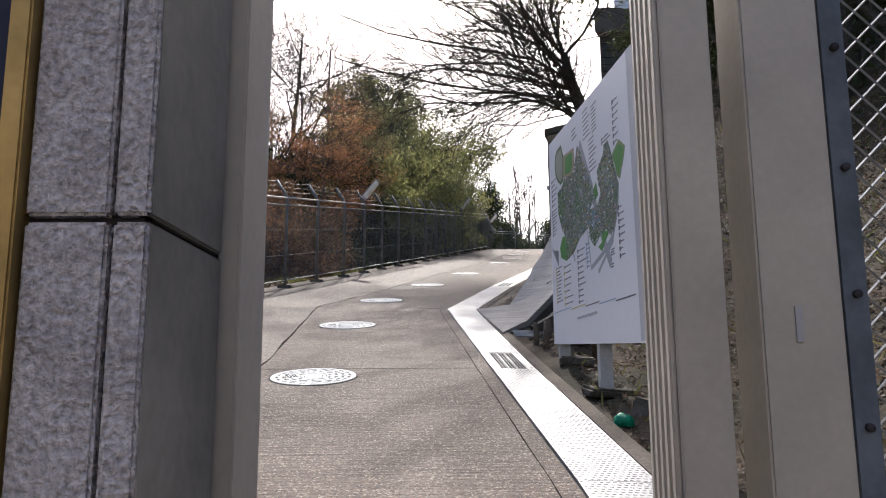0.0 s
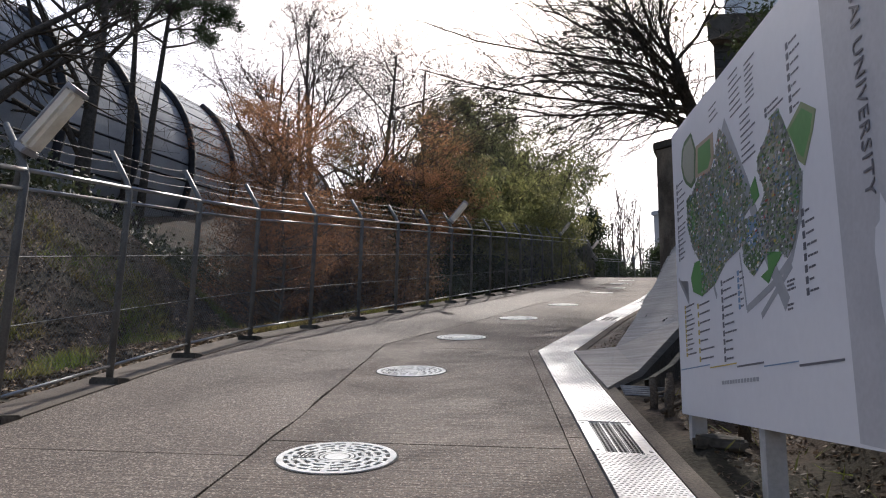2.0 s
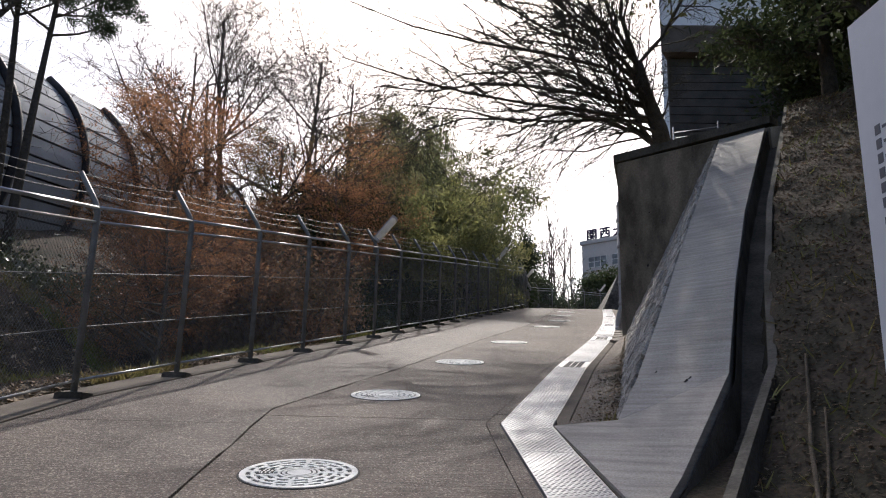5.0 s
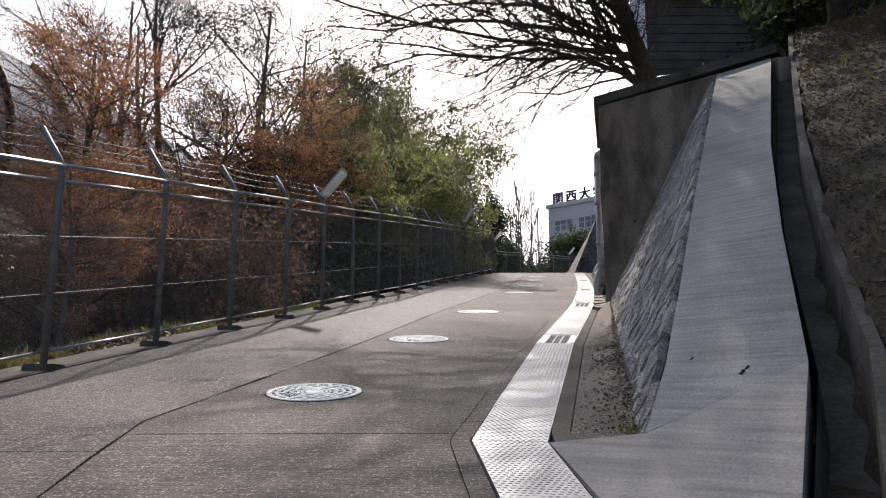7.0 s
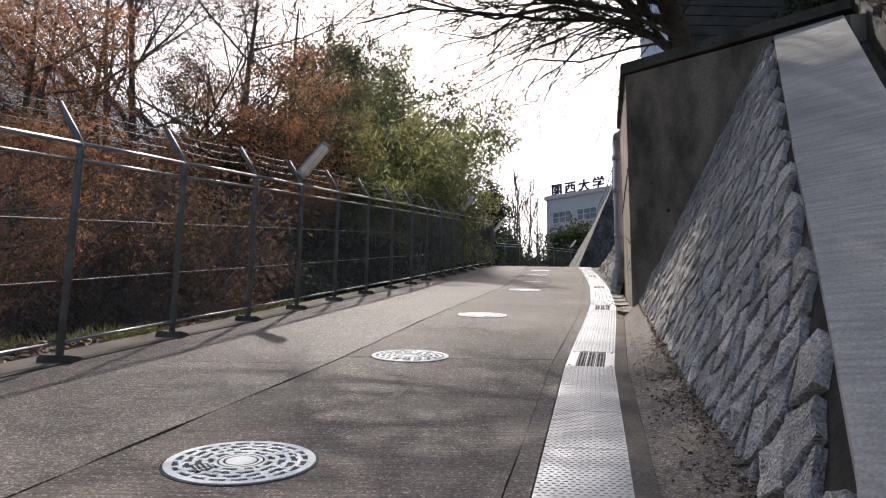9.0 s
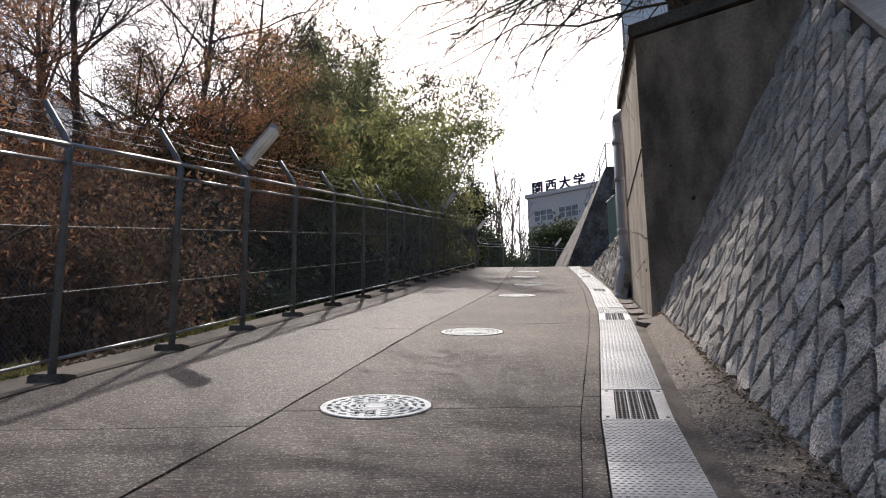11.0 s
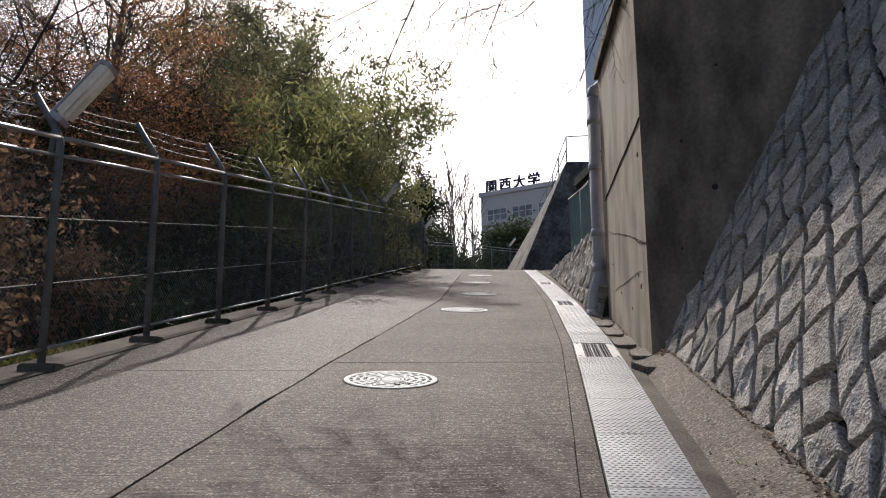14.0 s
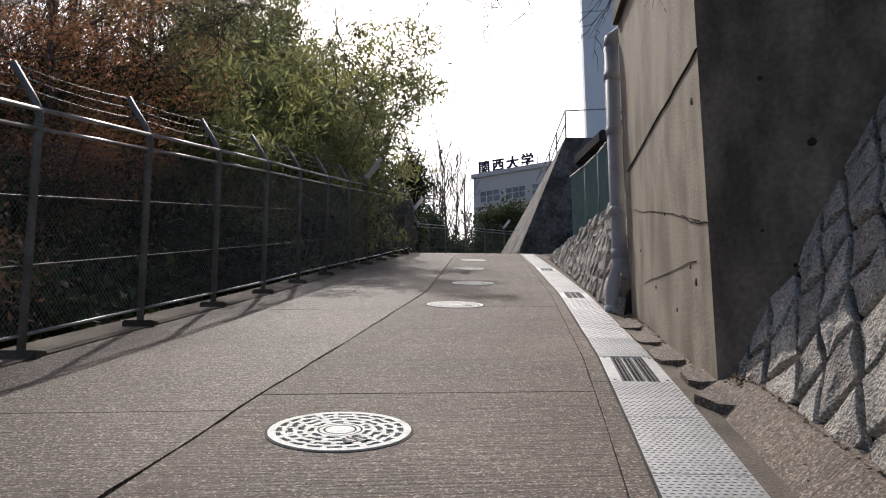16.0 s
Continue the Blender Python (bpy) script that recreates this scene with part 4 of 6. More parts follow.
for i, ch in enumerate("\u95a2\u897f\u5927\u5b66"):
    me = text_mesh("roof_letter", ch, 2.25, 0.14, M_LETTER, 1.0, 0.035)
    ob = new("roof_letter", me)
    ob.matrix_basis = HM @ pose(1.6 + i * 2.6, 0.7, TOPZ + 0.95, 90)
    tagged(ob, "dark purple rooftop letter standing on steel rack", "letter", "letters on the roof")

# ---- noise barrier shelter ----
barrier = tagged(new("noise_barrier"), "curved grey road noise barrier with dark steel ribs", "noise barrier", "")


def arc_pt(a, y, r=6.0):
    return Vector((-24.0 + r * math.cos(a), y, 12.5 + r * math.sin(a) + 0.15 * (y - 33)))


RIBS = [11.6, 16.95, 22.3, 27.65, 33.0, 38.35, 43.7, 49.05, 54.4, 59.75, 65.1]
ROWS_A = np.radians(np.linspace(-32, 100, 17))
for y0, y1 in zip(RIBS[:-1], RIBS[1:]):
    for i in range(16):
        V, F = [], []
        a0, a1 = ROWS_A[i] + 0.009, ROWS_A[i + 1] - 0.009
        for r in (6.0, 5.9):
            for a in (a0, (a0 + a1) / 2, a1):
                V += [arc_pt(a, y0 + 0.02, r), arc_pt(a, y1 - 0.02, r)]
        F = [(0, 1, 3, 2), (2, 3, 5, 4), (6, 8, 9, 7), (8, 10, 11, 9), (0, 2, 8, 6), (2, 4, 10, 8), (1, 7, 9, 3), (3, 9, 11, 5), (0, 6, 7, 1), (4, 5, 11, 10)]
        pmesh("barrier_panel", V, F, M_PANEL if i < 10 else M_PANELW, barrier)
# Dark sheet added behind the panels, so their gaps read as shaded lines.
V, F = [], []
for k, a in enumerate(np.radians(np.linspace(-32, 70, 14))):
    V += [arc_pt(a, RIBS[0], 5.86), arc_pt(a, RIBS[-1], 5.86), arc_pt(a, RIBS[0], 5.8), arc_pt(a, RIBS[-1], 5.8)]
    if k:
        n = 4 * k
        F += [(n - 4, n - 3, n + 1, n), (n - 2, n + 2, n + 3, n - 1)]
pmesh("gap_backing", V, F, M_RIB, barrier, "dark sheet added to shade the gaps between panels")
for y in RIBS:
    pts = [arc_pt(a, y, 6.12) for a in np.radians(np.linspace(-34, 52, 14))]
    tubes("rib", [(pts, 0.2)], M_RIB, barrier, sides=6)

# ---- upper house behind the cherry tree ----
house = tagged(new("upper_house"), "dark sided house with weathered fascia on the terrace", "house", "")
HW = [(6.5, 30.0), (10.2, 36.5), (18, 36.5), (18, 30.0)]
solid("house_wall", [(x, y, 15.0) for x, y in HW], [(x, y, 8.6) for x, y in HW], M_SIDING, house)
for i in range(20):
    part("siding_board", boxes(((6.5, 29.94, 9.0 + i * 0.3), (12.5, 29.998, 9.27 + i * 0.3))), M_SIDING, house)
HR = [(6.2, 29.5), (10.2, 36.9), (18.4, 36.9), (18.4, 29.5)]
solid("house_roof", [(x, y, 16.0) for x, y in HR], [(x, y, 15.003) for x, y in HR], M_EDGE, house, "weathered concrete fascia and flat roof")
part("door", boxes(((8.4, 29.9, 9.0), (9.3, 29.938, 11.1)), bevel=0.01), M_ROOF, house, "dark door")
trail = tagged(new("terrace_railing"), "thin pale horizontal bar railing on the terrace", "railing", "")
for k in range(12):
    tubes("rail_bar", [([(5.75, 26.9, 9.1 + 0.17 * k), (6.9, 26.4, 9.1 + 0.17 * k)], 0.012)], M_RAIL, trail, sides=5)
for x, y in ((5.75, 26.9), (6.9, 26.4)):
    tubes("rail_post", [([(x, y, 8.5), (x, y, 11.15)], 0.022)], M_RAIL, trail, sides=6)

# ---- campus map sign ----
sign = tagged(new("map_sign"), "large white campus map board with blue edge on grey legs", "sign board", "")
S0, S1 = Vector((1.365, 4.74, 0)), Vector((1.112, 7.81, 0))
su = (S1 - S0).normalized()
sn = Vector((-su.y, su.x, 0))
SLEN = 3.5
SK = (S1 - S0).length / SLEN
ZB0, ZB1 = 1.30, 1.43
SZ0, SZ1 = 3.40, 3.50


def sp(u, z, out):
    """A place on the board: metres from the near end, height, and how far proud of the face."""
    p = S0 + su * (u * SK) + sn * out
    return Vector((p.x, p.y, z))


def board_box(V, F, u0, u1, z0, z1, o0, o1):
    k = len(V)
    V += [sp(u, z, o) for o in (o0, o1) for u, z in ((u0, z0), (u1, z0), (u1, z1), (u0, z1))]
    F += [(k, k + 1, k + 2, k + 3), (k + 4, k + 7, k + 6, k + 5), (k, k + 4, k + 5, k + 1), (k + 1, k + 5, k + 6, k + 2), (k + 2, k + 6, k + 7, k + 3), (k + 3, k + 7, k + 4, k)]


solid("board", [sp(0.0, ZB0, 0), sp(SLEN, ZB1, 0), sp(SLEN, SZ1, 0), sp(0, SZ0, 0)], [sp(0, ZB0, -0.10), sp(SLEN, ZB1, -0.10), sp(SLEN, SZ1, -0.10), sp(0, SZ0, -0.10)], M_BOARD, sign)
solid("blue_end", [sp(-0.006, ZB0, 0.002), sp(-0.006, 3.41, 0.002), sp(-0.006, 3.41, -0.13), sp(-0.006, ZB0, -0.13)], [sp(-0.001, ZB0, 0.002), sp(-0.001, 3.41, 0.002), sp(-0.001, 3.41, -0.13), sp(-0.001, ZB0, -0.13)], M_BLUE, sign, "dark blue end face")
for u in (0.12, 1.75, 3.3):
    q = sp(u, 0, -0.06)
    part("leg", boxes(((q.x - 0.05, q.y - 0.055, ground_z(q.x, q.y) - 0.2), (q.x + 0.05, q.y + 0.055, ZB0 + (ZB1 - ZB0) * u / SLEN + 0.0))), M_LEGW, sign)



def print_mat(name, colour):
    return mat(name, colour, 0.4, 0.06, 3.0, 40.0, 0.0, stain=0.12)


P_GREY = print_mat("print_silver_band", (0.52, 0.52, 0.54))
P_GREEN = print_mat("print_green", (0.12, 0.30, 0.10))
P_OLIVE = print_mat("print_olive", (0.24, 0.30, 0.16))
P_DGREEN = print_mat("print_dark_green", (0.10, 0.17, 0.08))
P_TAN = print_mat("print_tan", (0.42, 0.33, 0.25))
P_ROADP = print_mat("print_road_grey", (0.38, 0.39, 0.41))
P_BLUEP = print_mat("print_pale_blue", (0.20, 0.32, 0.48))
P_YELLOW = print_mat("print_yellow", (0.55, 0.42, 0.10))
P_RED = print_mat("print_red", (0.45, 0.12, 0.10))
P_TEXT = print_mat("print_text_grey", (0.16, 0.16, 0.18))
layer = [0.0006]


def decal(name, pts, material, label="", parent=sign):
    """A thin printed patch on the board, given as (along, height)."""
    layer[0] += 0.00009
    o = layer[0]
    return solid(name, [sp(u, z, o) for u, z in pts], [sp(u, z, 0.0002) for u, z in pts], material, parent, label)


def blob(u, z, ru, rz, n=18, seed=0, rough=0.18, rot=0.0):
    out = []
    for i in range(n):
        a = 2 * math.pi * i / n
        k = 1 + rough * noise.noise((math.cos(a) * 1.7, math.sin(a) * 1.7, seed))
        x, y = ru * k * math.cos(a), rz * k * math.sin(a)
        out.append((u + x * math.cos(rot) - y * math.sin(rot), z + x * math.sin(rot) + y * math.cos(rot)))
    return out


def bars(name, lines, material, label=""):
    V, F = [], []
    for u0, u1, z, h in lines:
        board_box(V, F, u0, u1, z - h / 2, z + h / 2, 0.0002, 0.0016)
    return tagged(pmesh(name, V, F, material, sign, label), kind="stuff")


decal("silver_band", [(0.004, ZB0 + 0.004), (0.54, ZB0 + 0.035), (0.60, 3.42), (0.004, 3.385)], P_GREY, "silver grey band at the near end")
decal("peeled_patch", blob(0.17, 1.93, 0.10, 0.27, 18, 3, 0.5), M_BOARD, "pale peeled patch")
MAIN = [(2.84, 2.93), (2.78, 2.98), (2.38, 2.94), (2.22, 3.15), (2.12, 3.08), (1.84, 2.8), (1.68, 2.61), (1.58, 2.55), (1.8, 2.5), (1.91, 2.34), (2.2, 2.31), (2.49, 2.21), (2.79, 2.18), (2.79, 2.4), (2.98, 2.53), (3.11, 2.72), (3.09, 2.9)]
SECOND = [(1.52, 2.76), (1.33, 2.84), (1.29, 2.9), (1.18, 2.91), (1.11, 2.82), (0.98, 2.6), (0.92, 2.5), (0.98, 2.38), (1.06, 2.22), (1.18, 2.16), (1.31, 2.23), (1.49, 2.22), (1.7, 2.15), (1.84, 2.25), (1.89, 2.38), (1.81, 2.48), (1.57, 2.47), (1.44, 2.55), (1.54, 2.69)]


def ribbon(line, w):
    """A road of even width along a line of places on the board."""
    left, right = [], []
    for i, p in enumerate(line):
        d = Vector(line[min(i + 1, len(line) - 1)]) - Vector(line[max(i - 1, 0)])
        n = Vector((-d.y, d.x)).normalized() * w / 2
        left.append(tuple(Vector(p) + n))
        right.append(tuple(Vector(p) - n))
    return left + right[::-1]


def inside(u, z, ring):
    hit = False
    for (u0, z0), (u1, z1) in zip(ring, ring[1:] + ring[:1]):
        if (z0 > z) != (z1 > z) and u < u0 + (z - z0) * (u1 - u0) / (z1 - z0):
            hit = not hit
    return hit


P_MIX = print_mat("print_campus_grey_green", (0.25, 0.275, 0.235))
P_PALE = print_mat("print_pale_olive", (0.36, 0.38, 0.31))
for line, w in (([(0.93, 2.52), (0.98, 2.32), (1.13, 2.15), (1.43, 2.06), (1.85, 1.99)], 0.04), ([(1.61, 1.93), (1.13, 2.12)], 0.035), ([(3.44, 2.39), (3.15, 2.18), (3.17, 2.33)], 0.03), ([(1.85, 1.99), (1.93, 2.32)], 0.02), ([(2.49, 2.2), (2.44, 2.13)], 0.03)):
    decal("map_road", ribbon(line, w), P_ROADP, "grey printed road")
decal("map_ground", MAIN, P_MIX, "grey green printed campus area")
decal("map_ground", SECOND, P_MIX, "grey green printed campus area")
decal("map_road", ribbon([(2.12, 3.14), (1.74, 2.66), (1.52, 2.29), (1.22, 1.945)], 0.09), P_ROADP, "grey printed road")
decal("map_oval", [(2.9, 3.34), (3.1, 3.33), (3.18, 3.29), (3.22, 3.18), (3.17, 3.08), (3.1, 3.02), (2.95, 2.95), (2.83, 2.97), (2.79, 3.19)], P_DGREEN, "dark green border of the oval field")
decal("map_oval", [(2.91, 3.31), (3.09, 3.30), (3.15, 3.26), (3.18, 3.18), (3.13, 3.09), (3.06, 3.03), (2.95, 2.98), (2.87, 3.0), (2.83, 3.19)], P_PALE, "pale olive oval field")
decal("map_track", [(2.78, 3.2), (2.35, 3.165), (2.35, 3.0), (2.46, 2.93), (2.83, 2.99)], P_TAN, "tan running track")
decal("map_field", [(2.73, 3.17), (2.42, 3.145), (2.42, 3.02), (2.5, 2.97), (2.76, 3.0)], P_GREEN, "green field")
decal("map_forest", [(3.10, 2.9), (2.84, 2.89), (2.78, 2.72), (2.93, 2.55), (3.09, 2.68)], P_DGREEN, "dark green printed grounds")
decal("map_field", [(2.99, 2.86), (2.90, 2.86), (2.88, 2.62), (2.97, 2.6)], P_GREEN, "green field")
decal("map_field", [(3.07, 2.34), (2.95, 2.43), (2.76, 2.42), (2.71, 2.31), (2.56, 2.22), (2.79, 2.18), (3.02, 2.24)], P_GREEN, "green wooded corner")
decal("map_field", [(1.68, 2.62), (1.58, 2.67), (1.53, 2.55), (1.65, 2.52)], P_GREEN, "green field")
decal("map_field", [(2.30, 2.72), (2.22, 2.72), (2.22, 2.50), (2.30, 2.50)], P_GREEN, "green field")
decal("map_pale", [(1.51, 2.7), (1.31, 2.79), (1.28, 2.71), (1.15, 2.72), (1.11, 2.59), (1.31, 2.53), (1.44, 2.57)], P_PALE, "pale printed ground")
decal("map_field", [(1.08, 2.76), (0.87, 2.83), (0.71, 2.74), (0.76, 2.66), (0.88, 2.53), (0.96, 2.58), (1.0, 2.67)], P_OLIVE, "olive border of a field")
decal("map_field", [(1.05, 2.75), (0.87, 2.80), (0.75, 2.73), (0.79, 2.66), (0.89, 2.57), (0.95, 2.61), (0.99, 2.67)], P_GREEN, "green field")
decal("map_pond", blob(1.69, 2.38, 0.11, 0.075, 14, 6, 0.35), P_BLUEP, "pale blue pond")
decal("map_forest", [(1.82, 2.35), (1.62, 2.28), (1.49, 2.22), (1.72, 2.16), (1.86, 2.25)], P_DGREEN, "dark green printed grounds")
decal("map_field", [(1.46, 2.24), (1.23, 2.2), (1.37, 2.14), (1.47, 2.08), (1.58, 2.13), (1.46, 2.15)], P_GREEN, "green wooded corner")
rng = random.Random(12)
for material, count in ((P_OLIVE, 520), (P_TAN, 260), (P_BLUEP, 170), (P_YELLOW, 40), (P_ROADP, 560), (M_BOARD, 170), (P_RED, 26), (P_TEXT, 330), (P_DGREEN, 460), (P_GREEN, 130)):
    V, F = [], []
    while count:
        ring, lo, hi = (MAIN, (1.55, 2.15), (3.12, 3.16)) if rng.random() < 0.66 else (SECOND, (0.9, 2.13), (1.9, 2.92))
        u, z = rng.uniform(lo[0], hi[0]), rng.uniform(lo[1], hi[1])
        if not inside(u, z, ring):
            continue
        w, h = rng.uniform(0.003, 0.018), rng.uniform(0.003, 0.009)
        board_box(V, F, u - w, u + w, z - h, z + h, 0.003, rng.uniform(0.0043, 0.0049))
        count -= 1
    tagged(pmesh("map_print", V, F, material, sign, "tiny printed building blocks"), kind="stuff")


icons = {P_TEXT: [], P_YELLOW: [], P_BLUEP: []}


def legend(u0, z0, u1, z1, rows, icon=None, fill=1.0, h=0.010):
    """Rows of small print from one corner to the other, each behind a small square."""
    out = []
    pitch = (z0 - z1) / max(1, rows - 1)
    for i in range(rows):
        zz = z0 - i * pitch
        x, end = u0 - (0.045 if icon else 0.0), u0 - (u0 - u1) * rng.uniform(0.55, 1.0)
        while x > end and rng.random() < fill + 0.3:
            w = rng.uniform(0.012, 0.04)
            out.append((max(end, x - w), x, zz, h))
            x -= w + rng.uniform(0.004, 0.010)
        if icon:
            icons[icon].append((u0 - 0.032, u0, zz, min(0.034, pitch * 0.75)))
    return out


lines = []
for block in ((3.40, 3.07, 3.14, 2.82, 6, P_TEXT), (3.40, 2.76, 3.15, 2.52, 8, P_TEXT), (3.29, 2.16, 3.00, 1.83, 11, P_YELLOW), (2.93, 2.13, 2.54, 1.78, 7, P_YELLOW), (2.34, 2.2, 2.02, 1.75, 10, P_TEXT), (2.0, 2.21, 1.87, 2.02, 6, P_BLUEP), (1.97, 3.37, 1.72, 3.13, 7, None), (1.66, 3.33, 1.48, 3.11, 8, None), (1.79, 3.07, 1.53, 2.8, 8, None), (1.37, 2.96, 1.08, 2.93, 2, P_TEXT), (1.02, 3.16, 0.84, 2.84, 7, P_TEXT), (0.97, 2.33, 0.80, 1.97, 8, P_TEXT), (1.21, 2.05, 1.10, 2.01, 3, None), (1.22, 1.94, 1.12, 1.92, 2, None), (2.42, 3.33, 2.18, 3.25, 3, None)):
    lines += legend(*block)
bars("small_print", lines, P_TEXT, "rows of small dark print")
for material, squares in icons.items():
    bars("legend_print", squares, material, "small legend squares")
bars("footer_text", [(1.72 + 0.055 * i, 1.76 + 0.055 * i, 1.615, 0.022) for i in range(13)], P_ROADP, "faint grey footer print")
bars("footer_line", [(2.68, 3.47, 1.735, 0.007), (1.13, 1.62, 1.675, 0.006)], P_BLUEP, "thin blue rule")
bars("footer_line", [(2.1, 2.67, 1.715, 0.008)], P_YELLOW, "thin ochre rule")
bars("footer_line", [(1.62, 2.09, 1.695, 0.010), (0.62, 1.12, 1.655, 0.011)], P_TEXT, "thin dark rule")
TM = Matrix(((0, -su.x, sn.x, sp(0.30, 2.78, 0.004).x), (0, -su.y, sn.y, sp(0.30, 2.78, 0.004).y), (-1, 0, 0, 2.78), (0, 0, 0, 1)))
TITLE = (("KANSAI", -0.340), ("UNIVERSITY", 0.226))
for word, shift_down in TITLE:
    to = new("title_word", text_mesh("title_word", word, 0.108, 0.0012, P_TEXT, 1.12))
    to.parent = sign
    to.matrix_basis = TM @ Matrix.Translation((shift_down, 0, 0))
    to["label"] = "dark grey vertical title lettering"

# ---- gate ----
pillar = tagged(new("gate_pillar"), "granite-tiled gate pillar with dark side panel", "gate pillar", "")
PX, PY = -0.35, 0.90
part("pillar_core", boxes(((-1.6, 0.92, -0.6), (PX - 0.012, 1.46, 3.6))), M_GROUT, pillar)
for z0, z1 in ((-0.5, 0.27), (0.278, 1.268), (1.276, 2.27), (2.278, 3.3)):
    for x0, x1 in ((-0.392, PX), (-0.498, -0.398)):
        part("granite_tile", boxes(((x0, PY, z0), (x1, 0.94, z1)), bevel=0.004), M_GRANITE, pillar)
    part("side_tile", boxes(((-0.37, PY + 0.005, z0), (PX + 0.002, 1.20, z1)), bevel=0.003), M_ALUD, pillar, "smooth dark grey side panel")
part("frame_post", boxes(((-0.36, 1.215, -0.5), (-0.322, 1.385, 3.6)), bevel=0.004), M_ALU, pillar, "beige aluminium frame")
part("brass_strip", boxes(((-0.53, 0.885, -0.3), (-0.502, 0.935, 3.4)), bevel=0.003), M_BRASS, pillar, "brass coloured strip")
part("name_plate", boxes(((-1.5, 0.895, -0.3), (-0.532, 0.93, 3.4))), M_NAVY, pillar, "dark navy plate")

gate = tagged(new("sliding_gate"), "beige aluminium sliding gate end with ribbed face", "gate", "")
GATE = Matrix.Translation((0.545, 1.88, 0)) @ Euler((0, 0, radians(-6.0))).to_matrix().to_4x4()
part("gate_stile", box(bmesh.new(), (0.016, 0.0, -0.1), (0.14, 0.41, 3.4), GATE, bevel=0.004), M_ALU, gate)
for i in range(5):
    part("flute", box(bmesh.new(), (0.0, 0.012 + i * 0.08, -0.1), (0.0155, 0.054 + i * 0.08, 3.4), GATE, bevel=0.004), M_ALU, gate)
gpost = tagged(new("gate_post"), "scuffed beige square steel gate post", "gate post", "")
part("post_body", boxes(((0.80, 1.95, -0.1), (1.01, 2.13, 3.5)), bevel=0.006), M_ALU, gpost)
part("sticker", boxes(((0.885, 1.944, 1.17), (0.903, 1.9495, 1.26))), M_PIPE, gpost, "grey tape patch")
part("angle_steel", boxes(((1.014, 1.95, -0.1), (1.075, 1.97, 3.5))), M_BLUEG, gpost, "blue-grey angle with bolts")
for z in np.arange(0.3, 3.4, 0.33):
    tubes("bolt", [([(1.045, 1.9495, z), (1.045, 1.936, z)], 0.011)], M_GROUT, gpost, "dark bolt", sides=8)

# ---- clutter on the bank ----
def lump(name, x, y, size, material, label, category, seed, group="", z=None):
    bm = bmesh.new()
    bmesh.ops.create_icosphere(bm, subdivisions=3, radius=1.0)
    for v in bm.verts:
        k = 1 + 0.28 * noise.noise(v.co * 1.3 + Vector((seed, 0, 0))) + 0.10 * noise.noise(v.co * 4 + Vector((0, seed, 0)))
        v.co = Vector((v.co.x * size[0] * k, v.co.y * size[1] * k, v.co.z * size[2] * k))
    ob = part(name, bm, material, smooth=True)
    ob.matrix_basis = pose(x, y, (ground_z(x, y) if z is None else z) + size[2] * 0.55, 5, 8, seed * 40)
    return tagged(ob, label, category, group)


bag = lump("plastic_bag", 1.2, 5.3, (0.075, 0.06, 0.055), M_TRASH, "crumpled bright green plastic bag on the soil", "litter", 3.3)
for i, (x, y, sx, sy, sz, rz) in enumerate(((1.32, 6.15, 0.22, 0.11, 0.04, 12), (1.26, 7.35, 0.16, 0.09, 0.04, -8), (1.55, 5.5, 0.2, 0.16, 0.07, 30), (1.45, 8.4, 0.2, 0.14, 0.08, 60))):
    bm = bmesh.new()
    box(bm, (-sx, -sy, -sz), (sx, sy, sz), bevel=0.02)
    bmesh.ops.subdivide_edges(bm, edges=bm.edges[:], cuts=1, use_grid_fill=True)
    for v in bm.verts:
        v.co += Vector((noise.noise(v.co * 9 + Vector((i, 0, 0))), noise.noise(v.co * 9 + Vector((0, i, 4))), noise.noise(v.co * 9 + Vector((4, 0, i))))) * 0.025
    ob = part("concrete_block", bm, M_DARKC)
    ob.matrix_basis = pose(x, y, ground_z(x, y) + sz * 0.6, 4, 3, rz)
    tagged(ob, "broken weathered concrete block lying on the bank", "concrete block", "rubble under the sign")
for i, (x, y, h, r) in enumerate(((1.04, 8.75, 0.26, 0.035), (1.10, 8.35, 0.32, 0.04), (1.22, 9.0, 0.24, 0.032), (1.5, 7.7, 0.5, 0.045))):
    V, F = [], []
    z = ground_z(x, y)
    tube(V, F, [(x, y, z - 0.15), (x + 0.01, y, z + h * 0.5), (x + 0.02 * (i % 2), y + 0.02, z + h)], [r, r * 0.95, r * 0.85], 9)
    tagged(pmesh("wooden_stake", V, F, M_WOOD, smooth=True), "rotten round wooden stake in the bank", "stake", "stakes by the channel")
for i, (p0, p1, r) in enumerate((((0.98, 8.75), (1.25, 9.3), 0.02), ((1.05, 8.3), (1.5, 9.1), 0.024), ((1.3, 8.85), (2.4, 11.4), 0.02), ((1.35, 8.9), (2.2, 10.7), 0.014))):
    pts = []
    for k in range(6):
        t = k / 5
        x, y = p0[0] + (p1[0] - p0[0]) * t, p0[1] + (p1[1] - p0[1]) * t
        pts.append((x + 0.03 * noise.noise((t * 4, i, 0)), y, max(ground_z(x, y), G(y)) + r + 0.02 + 0.02 * noise.noise((t * 5, i, 3))))
    V, F = [], []
    tube(V, F, pts, [r * (1 - 0.4 * k / 5) for k in range(6)], 7)
    tagged(pmesh("fallen_branch", V, F, M_WOOD, smooth=True), "grey fallen branch lying along the channel", "branch", "fallen branches")
bars3 = tagged(new("outlet_grille"), "rusty bar grille at the channel outlet", "grille", "")
